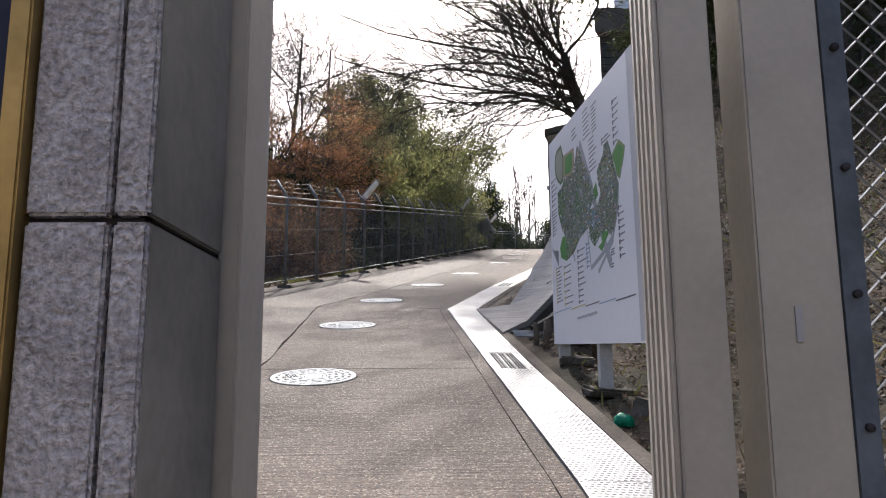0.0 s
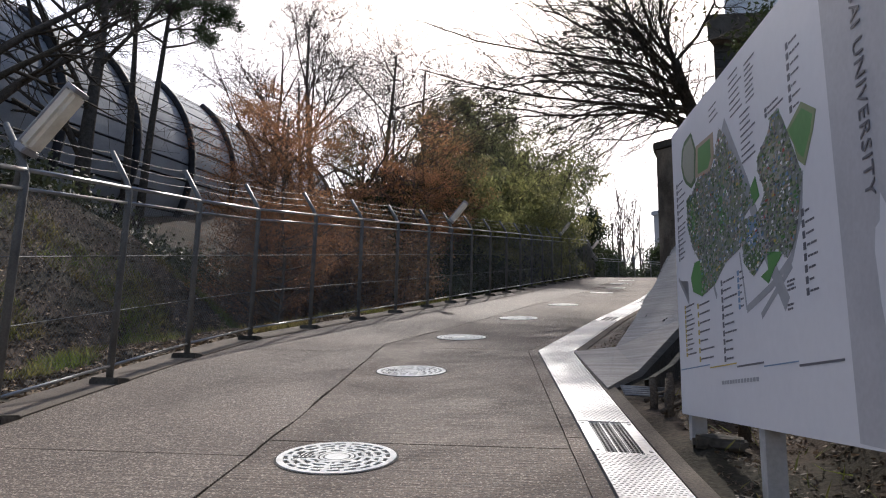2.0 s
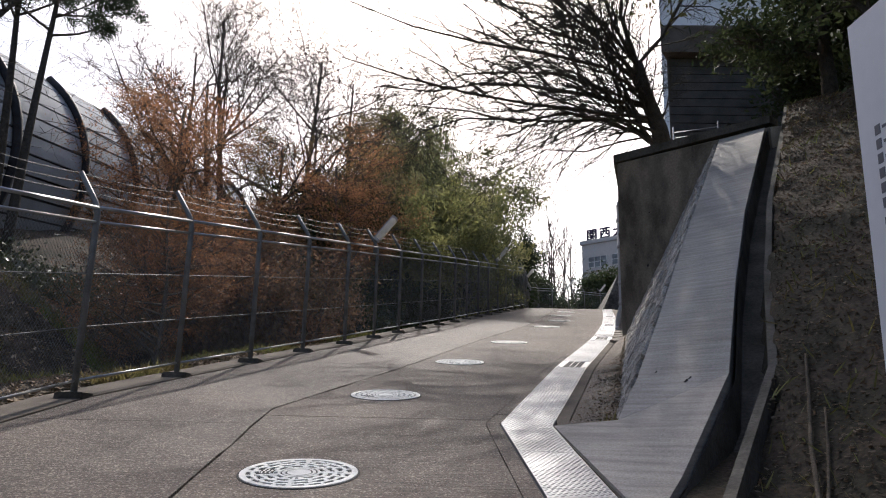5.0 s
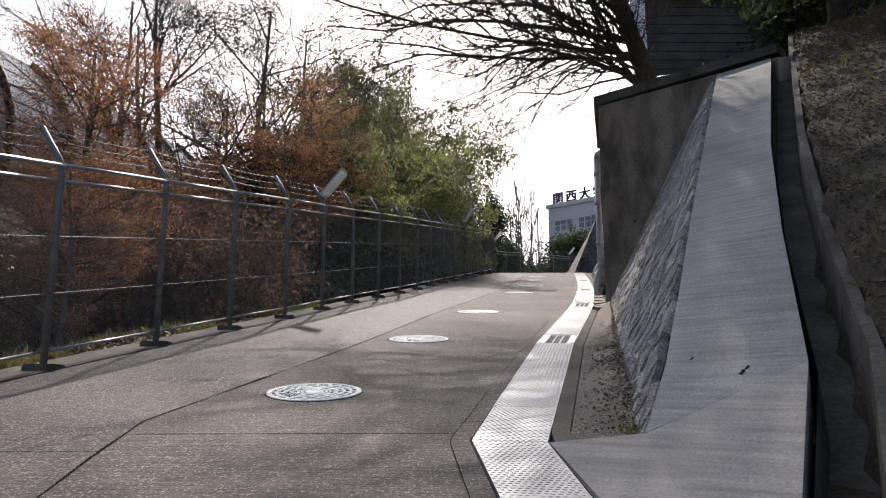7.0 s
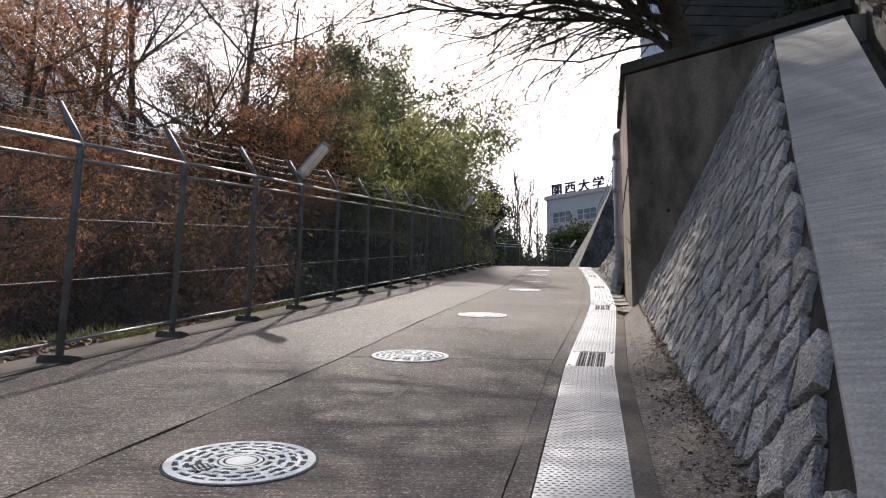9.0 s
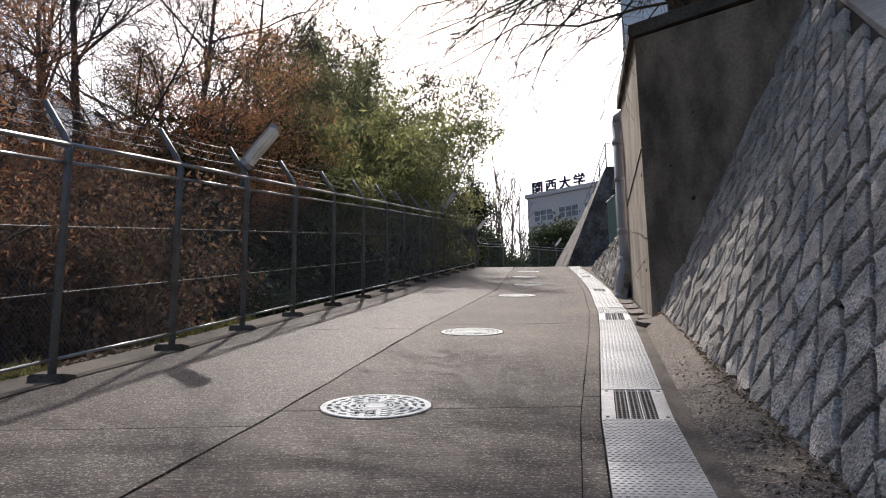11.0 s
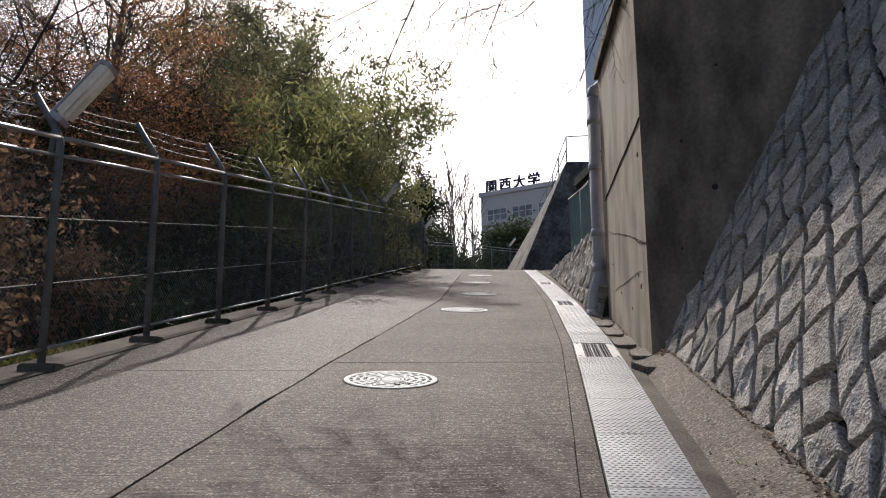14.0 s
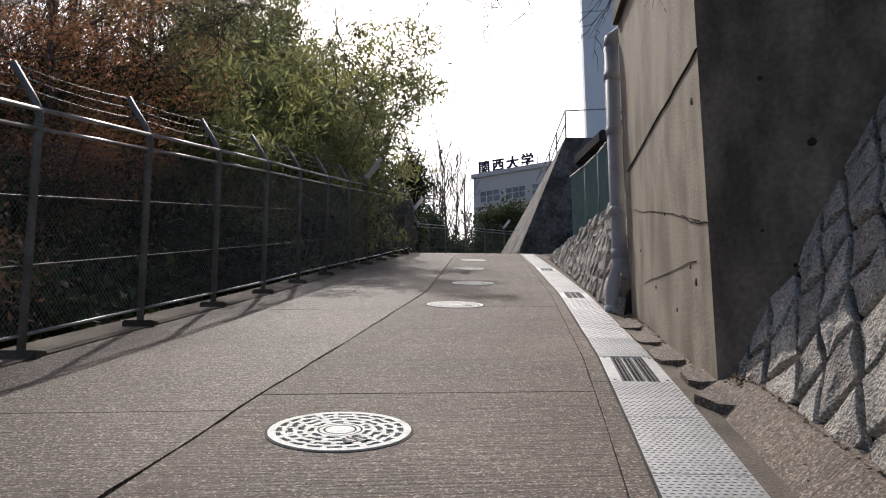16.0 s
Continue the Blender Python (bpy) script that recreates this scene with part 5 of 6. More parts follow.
for k in range(5):
    tubes("bar", [([(0.83, 9.32 - 0.09 * k, G(9.3) + 0.06 - 0.02 * k), (1.25, 9.42 - 0.09 * k, G(9.3) + 0.05 - 0.02 * k)], 0.012)], M_BAR, bars3)
for x, y, s in ((1.622, 11.98, 0.016), (1.66, 12.0, 0.012), (1.458, 12.36, 0.010)):
    V, F = [], []
    tube(V, F, [(x, y, slab_plane(x, y) + 0.01), (x + 0.02, y, slab_plane(x, y) + 0.025 + s)], [s, s * 0.5], 7)
    tagged(pmesh("dirt_clod", V, F, M_JOINT), "small dark clod lying on the concrete slab", "clod", "clods on the slab")

# chain-link behind the gate post
link = tagged(new("side_fence"), "chain-link side fence beside the gate post", "fence", "")
V, F = [], []
for i in range(60):
    for sg in (1, -1):
        u0 = -3.4 + i * 0.085
        x0, x1, z0, z1 = 0.0, 1.6, u0, u0 + 1.6
        if sg < 0:
            z0, z1 = z1, z0
        tube(V, F, [(1.09 + x0, 2.05 + 0.003 * sg, z0 + 1.6), (1.09 + x1, 2.05 + 0.003 * sg, z1 + 1.6)], 0.004, 3, cap=False)
pmesh("wire_mesh", V, F, M_RAIL, link, "galvanised diamond mesh")
tubes("post", [([(2.7, 2.05, 0.2), (2.7, 2.05, 3.4)], 0.04)], M_RAIL, link)

# irregular flagstones at the foot of the tall wall
for i, (x, y, sx, sy, rz) in enumerate(((3.12, 22.3, 0.13, 0.22, 8), (3.21, 23.2, 0.10, 0.3, 12), (3.42, 24.2, 0.10, 0.33, 10), (3.62, 25.15, 0.10, 0.33, 14), (3.0, 21.6, 0.2, 0.2, -12))):
    pts = [(math.cos(a) * sx * (1 + 0.2 * noise.noise((a, i, 0))) * 1.25, math.sin(a) * sy * (1 + 0.2 * noise.noise((i, a, 2))) * 1.25) for a in (0.6, 1.3, 2.5, 3.6, 4.0, 5.4, 5.8)]
    R = slope_at(x, y, 0.4 * heap(y)) @ pose(0, 0, 0, 0, -4, -rz)
    ob = solid("flagstone", [R @ Vector((px_, py_, 0.014)) for px_, py_ in pts], [R @ Vector((px_ * 1.05, py_ * 1.05, -0.14)) for px_, py_ in pts], M_ROADL)
    tagged(ob, "flat broken concrete flagstone at the wall foot", "flagstone", "flagstones along the wall")

# ---- trees ----
def branch(out, tips, rng, p, d, L, r, lvl, prm):
    n = 5 if lvl < 2 else 3
    pts, rad = [p.copy()], [r]
    for i in range(n):
        w = prm["wig"] * (1 if lvl else 0.4)
        d = (d + Vector((rng.gauss(0, w), rng.gauss(0, w), rng.gauss(0, w) + prm["up"][min(lvl, len(prm["up"]) - 1)]))).normalized()
        p = p + d * (L / n)
        pts.append(p.copy())
        rad.append(r * (1 - 0.75 * (i + 1) / n))
    out.append((pts, rad, lvl))
    if lvl >= prm["lv"]:
        tips.extend(pts[1:])
        return
    for k in range(prm["n"][lvl]):
        t = prm["t0"][min(lvl, len(prm["t0"]) - 1)] + (1 - prm["t0"][min(lvl, len(prm["t0"]) - 1)]) * (k + rng.random()) / prm["n"][lvl]
        t = min(0.98, t)
        f = t * n
        i = min(int(f), n - 1)
        q = pts[i].lerp(pts[i + 1], f - i)
        ax = (pts[i + 1] - pts[i]).normalized()
        side = ax.orthogonal().normalized()
        side.rotate(Matrix.Rotation(rng.uniform(0, 2 * math.pi), 3, ax))
        a = radians(rng.uniform(*prm["ang"]))
        c = (ax * math.cos(a) + side * math.sin(a)).normalized()
        rr = rad[i] + (rad[i + 1] - rad[i]) * (f - i)
        branch(out, tips, rng, q, c, L * prm["ratio"] * rng.uniform(0.7, 1.15) * (1.15 - 0.5 * t), max(rr * 0.6, prm["rmin"]), lvl + 1, prm)


def wood_parts(ob, segs, material, twig=None):
    for pts, rad, lvl in segs:
        if lvl == 0:
            V, F = [], []
            tube(V, F, pts, rad, 9)
            pmesh("trunk", V, F, material, ob, smooth=True)
    for name, test, sides in (("bare_crown", lambda l: l > 0, 4),):
        V, F = [], []
        for pts, rad, lvl in segs:
            if test(lvl):
                tube(V, F, pts, rad, sides if lvl < 2 else 3, cap=lvl < 1)
        if V:
            pmesh(name, V, F, material if name == "trunk" or twig is None else twig, ob, smooth=True)


def foliage(ob, name, pts, per, spread, size, aspect, material, rng, droop=0.0):
    """Many small leaf blades round the given points."""
    P = np.repeat(np.array([tuple(p) for p in pts]), per, axis=0)
    N = len(P)
    P = P + rng.normal(0, 1, (N, 3)) * np.array(spread)
    a = rng.normal(0, 1, (N, 3))
    a[:, 2] -= droop
    a /= np.linalg.norm(a, axis=1)[:, None]
    b = np.cross(a, rng.normal(0, 1, (N, 3)))
    b /= np.linalg.norm(b, axis=1)[:, None]
    s = size * rng.uniform(0.6, 1.4, (N, 1))
    V = np.stack([P - a * s * 0.5, P + b * s * aspect * 0.5, P + a * s * 0.5, P - b * s * aspect * 0.5], axis=1).reshape(-1, 3)
    me = bpy.data.meshes.new(name)
    me.vertices.add(4 * N)
    me.vertices.foreach_set("co", V.ravel())
    me.loops.add(4 * N)
    me.loops.foreach_set("vertex_index", np.arange(4 * N))
    me.polygons.add(N)
    me.polygons.foreach_set("loop_start", np.arange(0, 4 * N, 4))
    me.materials.append(material)
    me.update(calc_edges=True)
    me.validate()
    o = new(name, me)
    o.parent = ob
    return o


def make_tree(kind, seed, h, r, prm, bark, leaf=None, per=0, spread=0.3, size=0.2, aspect=0.4, droop=0.0, twig=None, label="", stems=1, lean=(0, 0), category="tree"):
    ob = thing(kind, label=label, category=category)
    rng, nr = random.Random(seed), np.random.default_rng(seed)
    segs, tips = [], []
    for s in range(stems):
        d = Vector((lean[0] + (rng.gauss(0, 0.12) if stems > 1 else 0), lean[1] + (rng.gauss(0, 0.12) if stems > 1 else 0), 1)).normalized()
        p = Vector((rng.gauss(0, 0.5), rng.gauss(0, 0.5), -0.2)) if stems > 1 else Vector((0, 0, -0.2))
        branch(segs, tips, rng, p, d, h * rng.uniform(0.85, 1.05), r, 0, prm)
    wood_parts(ob, segs, bark, twig)
    if leaf:
        foliage(ob, "foliage", tips, per, spread, size, aspect, leaf, nr, droop)
    return ob


def plant(ob, x, y, rz=0.0, s=1.0, first=False, z=None):
    m = pose(x, y, ground_z(x, y) if z is None else z, 0, 0, rz)
    if first:
        ob.matrix_basis = m @ Matrix.Diagonal((s, s, s, 1))
        return ob
    c = copy_thing(ob, m)
    c.scale = (s, s, s)
    return c


P_BARE = dict(wig=0.13, up=(0.04, 0.05, 0.04, 0.02), n=(9, 8, 6, 4), lv=4, t0=(0.22, 0.15, 0.1), ang=(34, 64), ratio=0.66, rmin=0.010)
P_ORANGE = dict(wig=0.09, up=(0.04, 0.015, -0.02), n=(24, 8, 4), lv=3, t0=(0.15, 0.15, 0.1), ang=(50, 88), ratio=0.40, rmin=0.008)
P_BAMBOO = dict(wig=0.06, up=(-0.05, 0.0, -0.15), n=(17, 3), lv=2, t0=(0.28, 0.2), ang=(35, 75), ratio=0.19, rmin=0.006)
P_BUSH = dict(wig=0.15, up=(0.02, 0.03, 0.0), n=(12, 6), lv=2, t0=(0.1, 0.1), ang=(30, 80), ratio=0.5, rmin=0.01)
P_PINE = dict(wig=0.05, up=(0.02, 0.05, 0.06), n=(13, 8, 4), lv=3, t0=(0.66, 0.35), ang=(55, 95), ratio=0.3, rmin=0.012)
P_POPLAR = dict(wig=0.05, up=(0.06, 0.16, 0.1), n=(16, 5, 2), lv=3, t0=(0.25, 0.2), ang=(15, 35), ratio=0.34, rmin=0.028)

orange = make_tree("autumn_tree", 3, 8.0, 0.12, P_ORANGE, M_BARKG, M_ORANGE, 11, (0.2, 0.2, 0.07), 0.075, 0.22, label="slender tree with rusty orange autumn needles")
plant(orange, -7.0, 22.5, 0, 1.0, True)
for x, y, rz, s in ((-8.6, 25.5, 80, 1.05), (-7.4, 29.5, 140, 0.85), (-6.2, 20.0, 250, 0.55), (-9.6, 30.0, 20, 0.9)):
    plant(orange, x, y, rz, s)
rusty = make_tree("autumn_tree", 9, 10.2, 0.14, dict(P_ORANGE, t0=(0.5, 0.15, 0.1), ratio=0.36), M_BARKG, M_RUST, 12, (0.22, 0.22, 0.08), 0.08, 0.22, label="taller tree with a russet crown above the fence")
plant(rusty, -5.0, 31.8, 0, 1.0, True)
brown = make_tree("brown_leaf_tree", 8, 11.0, 0.16, P_ORANGE, M_BARKG, M_BROWN, 10, (0.24, 0.24, 0.12), 0.11, 0.3, label="tall tree with russet and olive winter leaves")
plant(brown, -5.4, 35.0, 0, 0.9, True)
for x, y, rz, s in ((-8.4, 37.0, 200, 0.8), (-6.4, 41, 10, 1.0), (-4.6, 37.5, 66, 0.9)):
    plant(brown, x, y, rz, s)
bamboo = make_tree("bamboo_clump", 5, 13.5, 0.05, P_BAMBOO, M_BAMBOO, M_BAMBOO, 11, (0.26, 0.26, 0.16), 0.28, 0.2, droop=0.5, label="clump of tall arching olive green bamboo", stems=13, category="bamboo")
plant(bamboo, -3.2, 44.5, 0, 0.92, True)
for x, y, rz, s in ((-1.2, 48.5, 60, 0.98), (-0.6, 53, 190, 0.85), (-5.6, 50, 240, 0.98), (0.2, 58, 300, 0.7), (-2.8, 39.0, 130, 0.72), (-3.0, 55, 20, 1.0), (-0.4, 60, 77, 0.8)):
    plant(bamboo, x, y, rz, s)
yellow = make_tree("yellow_bamboo", 6, 6.5, 0.03, P_BAMBOO, M_YELLOW, M_YELLOW, 12, (0.2, 0.2, 0.12), 0.17, 0.24, droop=0.5, label="low yellow-green bamboo thicket behind the fence", stems=9, category="bamboo")
plant(yellow, -0.9, 43.0, 0, 1.15, True)
for x, y, rz, s in ((-3.6, 35.5, 60, 1.1), (0.1, 47.5, 160, 0.85), (-2.6, 41, 60, 1.2), (-0.9, 40.0, 200, 1.45), (-2.6, 36.5, 20, 1.3)):
    plant(yellow, x, y, rz, s)
plume = make_tree("arching_bamboo", 52, 8.4, 0.035, P_BAMBOO, M_BAMBOO, M_BAMBOO, 11, (0.24, 0.24, 0.16), 0.2, 0.22, droop=0.5, label="arching bamboo culms leaning out over the fence", stems=4, lean=(0.28, 0.0), category="bamboo")
plant(plume, -0.8, 36.8, 0, 1.0, True)
bush = make_tree("evergreen_shrub", 11, 3.4, 0.08, P_BUSH, M_BARK, M_GREEN, 14, 0.3, 0.2, 0.45, label="dense dark evergreen shrub", stems=7, category="shrub")
plant(bush, 0.2, 58.5, 0, 1.6, True)
for x, y, rz, s in ((4.6, 67, 90, 1.1), (-5.4, 29.0, 10, 1.05), (-4.6, 32.5, 80, 1.1), (-3.8, 35.5, 160, 1.25), (-6.2, 36, 40, 1.6), (-5.4, 40, 140, 1.8), (-2.6, 39, 230, 1.4), (-2.0, 43, 300, 1.4), (-0.8, 47, 30, 1.5), (-6.8, 31, 200, 1.1), (-0.6, 52, 200, 1.5), (8.4, 73, 0, 1.15), (10.4, 75, 120, 1.35), (12.5, 76, 240, 1.45), (14.6, 78, 20, 1.1), (6.6, 70, 77, 1.1), (-4.4, 27.6, 44, 0.95), (-3.6, 30.6, 99, 1.0), (-2.4, 33.6, 10, 0.95), (11.4, 66, 10, 0.6)):
    plant(bush, x, y, rz, s)
M_THICKET = leafmat("dry_thicket_leaves", (0.26, 0.15, 0.088), (0.16, 0.112, 0.066), 0.5)
thicket = make_tree("thicket", 61, 4.2, 0.035, dict(P_BUSH, n=(14, 6, 3), lv=3, ang=(20, 60), ratio=0.42, rmin=0.007), M_BARKG, M_THICKET, 3, 0.16, 0.11, 0.4, label="twiggy brown winter thicket behind the fence", stems=8, category="shrub", twig=M_TWIG)
plant(thicket, -5.0, 24.0, 0, 1.0, True)
for x, y, rz, s in ((-4.6, 27.0, 90, 1.0), (-7.4, 26.5, 10, 1.1), (-6.5, 34, 60, 1.2)):
    plant(thicket, x, y, rz, s)
bare = make_tree("bare_tree", 21, 13.0, 0.17, P_BARE, M_BARKG, label="leafless winter tree with fine reddish twigs", twig=M_TWIG)
plant(bare, -10.4, 35.6, 0, 1.05, True)
for x, y, rz, s in ((-8.6, 41, 100, 1.1), (-14.2, 40, 220, 1.0), (-7, 46, 40, 1.15), (-9.2, 31, 300, 0.85), (-7.4, 36.0, 160, 0.8)):
    plant(bare, x, y, rz, s)
dark = make_tree("bare_tree", 33, 10.0, 0.3, dict(P_BARE, n=(9, 6, 5, 3), ang=(30, 65)), M_BARK, label="dark leafless tree in front of the barrier")
plant(dark, -15.6, 26.0, 30, 1.1, True)
plant(dark, -12.5, 17.0, 190, 0.8)
pine = make_tree("pine_tree", 14, 15.5, 0.2, P_PINE, M_BARK, M_PINE, 26, 0.16, 0.2, 0.12, label="tall pine with ivy-clad trunk and dark needles")
plant(pine, -16.7, 30.5, 0, 1.0, True)
plant(pine, -15.8, 30.0, 150, 0.98)
poplar = make_tree("bare_poplar", 40, 10.5, 0.12, P_POPLAR, M_BARKG, label="slender leafless tree beyond the crest", twig=M_TWIG)
plant(poplar, 7.8, 82, 0, 1.4, True)
for x, y, rz, s in ((8.8, 85, 100, 1.45), (10.3, 83, 200, 1.25), (6.9, 80, 20, 1.1), (9.6, 86, 290, 1.4)):
    plant(poplar, x, y, rz, s)

# cherry tree on top of the tall wall
cherry = thing("cherry_tree", (4.45, 22.75, 8.5), label="leafless cherry tree with wide limbs over the lane", category="tree")
P_CH = dict(wig=0.23, up=(0.0, -0.015, -0.035, -0.05, -0.05), n=(12, 7, 5), lv=3, t0=(0.3, 0.15, 0.1), ang=(18, 48), ratio=0.48, rmin=0.009)
rng = random.Random(77)
segs, tips = [], []
trunk = [Vector((0, 0, -0.3)), Vector((-0.2, -0.1, 0.8)), Vector((-0.5, -0.2, 1.6)), Vector((-0.7, -0.3, 2.4))]
segs.append((trunk, [0.24, 0.2, 0.17, 0.13], 0))
CHERRY_BOUGHS = ((0.1, -95, 30, 5.5, 0.08), (0.5, -118, 25, 5.2, 0.08), (0.8, -82, 22, 6.2, 0.085), (1.2, -108, 22, 5.8, 0.09), (0.3, -100, 8, 6.2, 0.09), (0.6, -75, 20, 7.0, 0.10), (0.9, -110, 16, 7.6, 0.10), (1.2, -90, 28, 8.0, 0.11), (1.5, -125, 12, 7.5, 0.10), (1.7, -70, 34, 7.2, 0.10), (2.0, -105, 40, 7.5, 0.10), (2.3, -150, 25, 7.0, 0.10), (2.4, -90, 58, 6.5, 0.10), (2.4, -30, 50, 6.0, 0.09), (2.2, -135, 48, 7.0, 0.09), (1.0, -140, 30, 5.5, 0.08), (2.4, 60, 55, 5.0, 0.09), (0.2, -85, 45, 5.0, 0.07), (0.3, -60, 62, 5.5, 0.06), (0.5, -84, 16, 4.6, 0.05), (0.0, -100, 62, 4.5, 0.11), (0.0, -130, 70, 4.0, 0.09), (0.0, -60, 72, 4.2, 0.09), (0.05, -115, 50, 5.0, 0.09))
for h, az, el, L, r in CHERRY_BOUGHS:
    f = max(0.0, min(2.99, (h + 0.3) / 0.9))
    p = trunk[int(f)].lerp(trunk[int(f) + 1], f - int(f))
    d0 = Vector((math.sin(radians(az)) * math.cos(radians(el)), math.cos(radians(az)) * math.cos(radians(el)), math.sin(radians(el))))
    branch(segs, tips, rng, p, d0, L, r * 0.58, 1, dict(P_CH, n=(0, 15, 10, 6), lv=4, t0=(0, 0.12, 0.1, 0.1), ang=(20, 55), ratio=0.48, rmin=0.0045))
wood_parts(cherry, segs, M_BARK)

M_BIGLEAF = leafmat("yellowing_leaves", (0.13, 0.12, 0.045), (0.06, 0.065, 0.03), 0.5)
big = thing("broadleaf_tree", (7.6, 17.5, ground_z(7.6, 17.5)), label="dark tree with heavy limbs and sparse yellowish leaves", category="tree")
rng = random.Random(5)
segs, tips = [], []
segs.append(([Vector((0, 0, -0.3)), Vector((-0.4, -0.1, 1.5)), Vector((-0.9, 0, 2.9)), Vector((-1.4, 0.2, 4.2))], [0.28, 0.24, 0.2, 0.15], 0))
for p, d, L, r in (((-0.9, 0, 2.8), (-0.9, 0.5, 0.35), 5.0, 0.14), ((-1.2, 0, 3.6), (-0.6, -0.5, 0.8), 5.0, 0.12), ((-0.5, -0.1, 1.8), (-0.3, -1, 0.6), 4.5, 0.12), ((-1.4, 0.2, 4.1), (0.3, 0.5, 1), 4.5, 0.11), ((-1.3, 0.2, 3.9), (0.8, -0.5, 0.7), 4.5, 0.1)):
    branch(segs, tips, rng, Vector(p), Vector(d).normalized(), L, r, 1, dict(P_CH, n=(0, 7, 5, 3), lv=3, t0=(0, 0.2, 0.1, 0.1), ang=(25, 65)))
wood_parts(big, segs, M_BARK)
foliage(big, "foliage", tips, 9, 0.32, 0.15, 0.35, M_BIGLEAF, np.random.default_rng(3), 0.6)

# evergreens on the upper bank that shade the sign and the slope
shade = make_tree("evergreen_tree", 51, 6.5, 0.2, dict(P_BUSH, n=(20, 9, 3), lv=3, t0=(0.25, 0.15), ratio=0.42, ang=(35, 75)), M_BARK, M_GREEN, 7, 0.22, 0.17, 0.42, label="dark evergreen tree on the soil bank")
plant(shade, 7.0, 12.5, 0, 1.0, True)
plant(shade, 6.4, 16.6, 70, 0.95)
for x, y, rz, s in ((5.6, 9.0, 70, 0.8), (9.0, 17.0, 140, 1.25), (7.6, 21.2, 200, 1.0), (10.5, 10, 260, 1.2), (12, 21, 30, 1.4), (4.6, 5.0, 30, 0.65), (7.5, 3.0, 200, 1.0), (10.5, 26.5, 10, 1.1), (9.8, 20.4, 110, 1.35), (11.0, 23.6, 310, 1.5)):
    plant(shade, x, y, rz, s)

for x, y, rz, s in ((-6.6, 37.5, 30, 1.0), (-4.2, 41.5, 160, 0.95), (-2.4, 46, 250, 0.9), (3.7, 62.0, 40, 0.95), (2.7, 56.0, 130, 0.9), (1.6, 52.5, 30, 0.8)):
    plant(shade, x, y, rz, s)

# ---- litter, grass and ivy ----
def scatter(name, n, place, size, aspect, material, label, category, seed, flat=0.25, up=0.0):
    nr = np.random.default_rng(seed)
    P = []
    while len(P) < n:
        p = place(nr)
        if p is not None:
            P.append(p)
    P = np.array(P)
    a = nr.normal(0, 1, (n, 3))
    a[:, 2] = a[:, 2] * flat + up
    a /= np.linalg.norm(a, axis=1)[:, None]
    w = nr.normal(0, 1, (n, 3))
    w[:, 2] *= flat
    b = np.cross(a, np.cross(a, w))
    b /= np.linalg.norm(b, axis=1)[:, None]
    s = size * nr.uniform(0.5, 1.5, (n, 1))
    lo = P if up else P - a * s * 0.5
    V = np.stack([lo - b * s * aspect * 0.3, lo + b * s * aspect * 0.5, lo + a * s, lo + a * s * 0.5 - b * s * aspect * 0.5], axis=1).reshape(-1, 3)
    F = [(4 * i, 4 * i + 1, 4 * i + 2, 4 * i + 3) for i in range(n)]
    return tagged(pmesh(name, [tuple(v) for v in V], F, material), label, category, kind="stuff")


def bank_place(nr):
    x, y = nr.uniform(1.15, 8.0), nr.uniform(2.2, 21)
    e = x - on(EDGE, y)
    if y > 9.2 and e < 0.42:
        return None
    if x < on(SR, y) + 0.15:
        return None
    return (x, y, ground_z(x, y) + 0.012)


def left_place(nr):
    y = nr.uniform(3, 24)
    x = on(FPATH, y) - 0.4 - abs(nr.normal(0, 4.0))
    if noise.noise((x * 0.5, y * 0.5, 11)) < 0.02:
        return None
    return (x, y, ground_z(x, y) - 0.01)


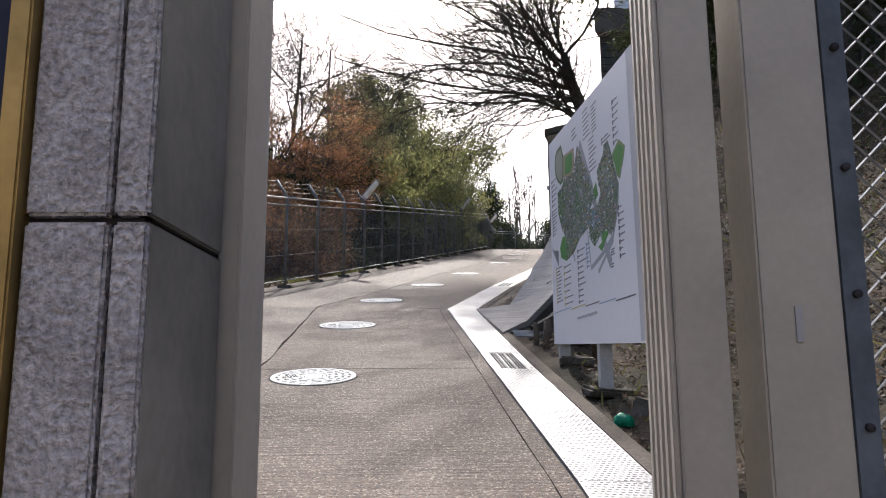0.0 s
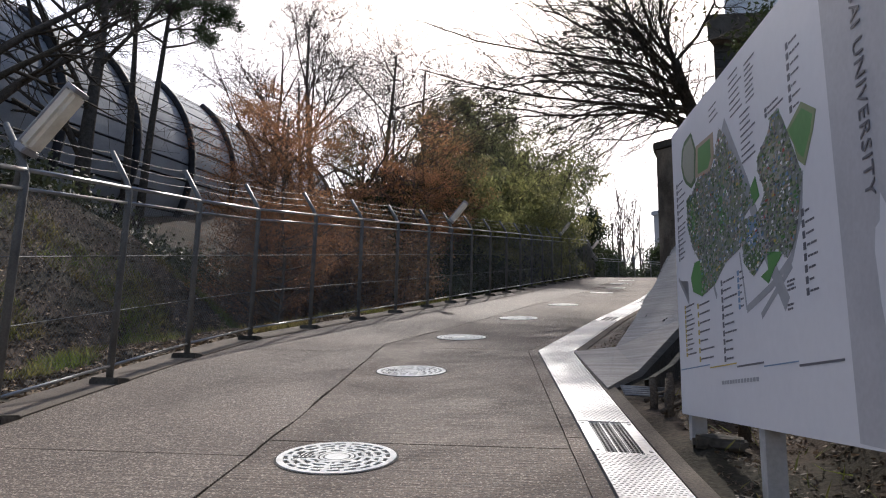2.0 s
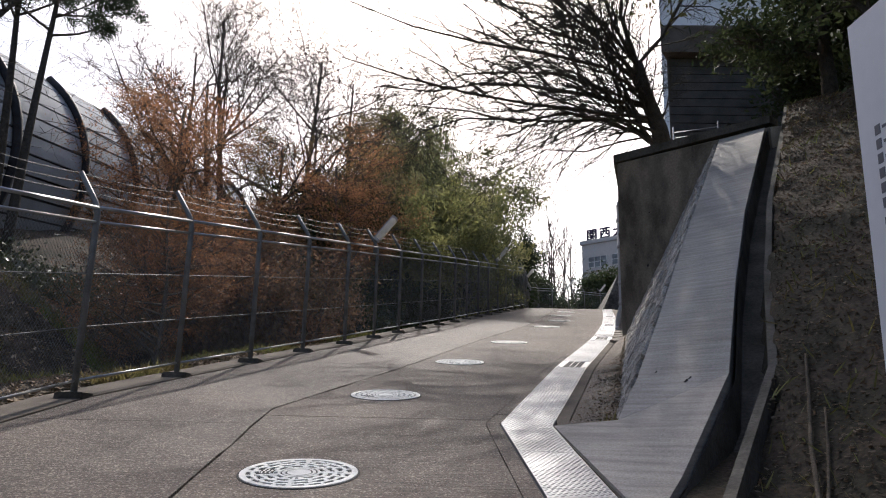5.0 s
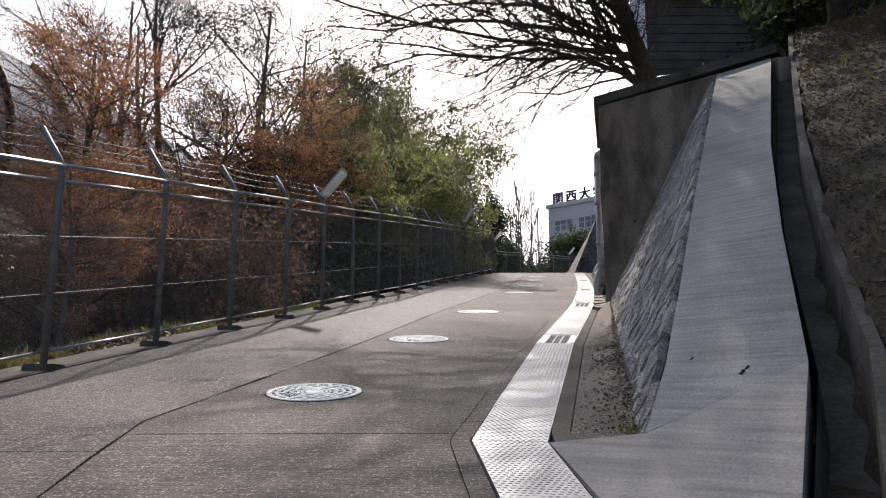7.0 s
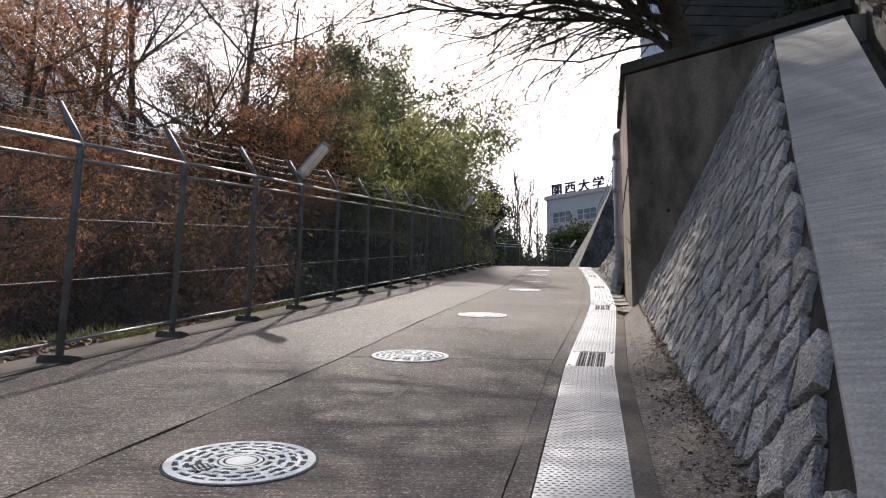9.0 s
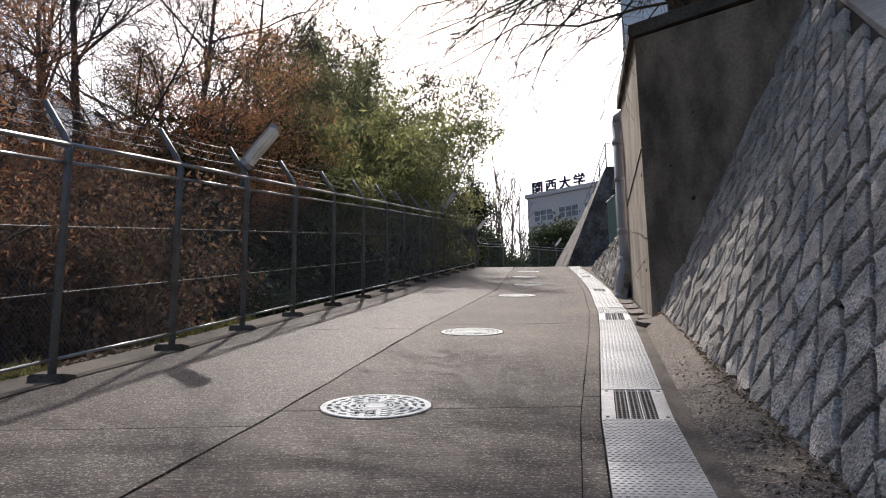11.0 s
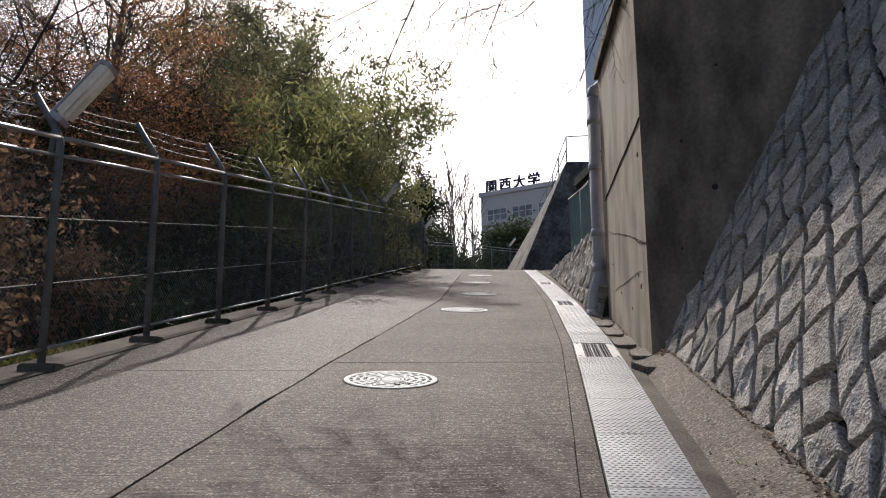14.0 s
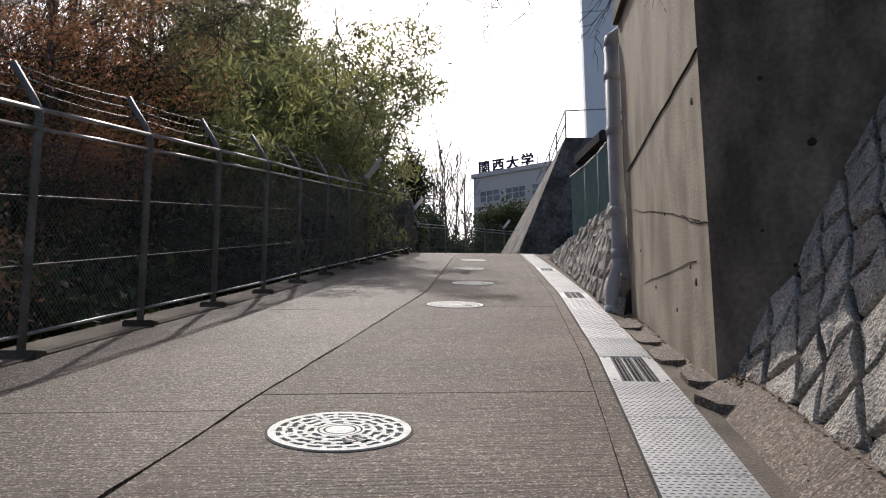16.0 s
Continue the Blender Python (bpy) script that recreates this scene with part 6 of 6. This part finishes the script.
def ivy_place(nr):
    y = nr.uniform(12, 40)
    x = on(FPATH, y) - nr.uniform(9.0, 13.5)
    return (x, y, ground_z(x, y) + abs(nr.normal(0, 0.45)))


def shoulder_place(nr):
    y = nr.uniform(12.3, 40)
    a, b = on(SR, y) + 0.15, base_x(y) + 0.05
    if b - a < 0.1:
        return None
    t = 1 - abs(nr.normal(0, 0.35))
    if t < 0:
        return None
    return (a + (b - a) * t, y, G(y) + 0.006 + heap(y) * min(1.0, t) ** 1.2)


scatter("leaf_litter", 70000, bank_place, 0.034, 0.5, M_LITTER, "brown fallen leaves and twigs on the bank", "leaf litter", 1)
def left_litter_place(nr):
    y = nr.uniform(3, 30)
    x = on(FPATH, y) - 0.4 - abs(nr.normal(0, 4.5))
    return (x, y, ground_z(x, y) + 0.015)


scatter("bank_litter", 60000, left_litter_place, 0.075, 0.5, M_DRY, "dry brown fallen leaves on the bank behind the fence", "leaf litter", 8, 0.35)
scatter("bank_grass", 42000, left_place, 0.15, 0.13, M_GRASS, "short winter grass on the bank behind the fence", "grass", 2, 0.4, 1.1)
scatter("ivy", 20000, ivy_place, 0.13, 0.7, M_IVY, "glossy ivy and low shrubs below the barrier", "ivy", 3, 0.8)
scatter("bank_weeds", 3500, bank_place, 0.13, 0.1, M_GRASS, "sparse green weeds on the soil bank", "weeds", 4, 0.5, 0.9)
scatter("shoulder_pebbles", 9000, shoulder_place, 0.018, 0.8, M_DRY, "pale pebbles and dry leaf bits on the shoulder", "pebbles", 9, 0.5)
scatter("shoulder_grit", 5000, shoulder_place, 0.02, 0.8, M_LITTER, "grit and leaf bits along the wall foot", "grit", 5, 0.15)


def foot_place(nr):
    y = nr.choice((12.4, 14.7, 16.2, 18.9, 20.3, 21.5, 22.3)) + nr.normal(0, 0.12)
    x = base_x(y) - abs(nr.normal(0, 0.06)) + 0.02
    return (x, y, G(y) - 0.01)


scatter("wall_foot_weeds", 420, foot_place, 0.08, 0.12, M_GRASS, "small weeds growing at the foot of the wall", "weeds", 7, 0.8, 0.9)
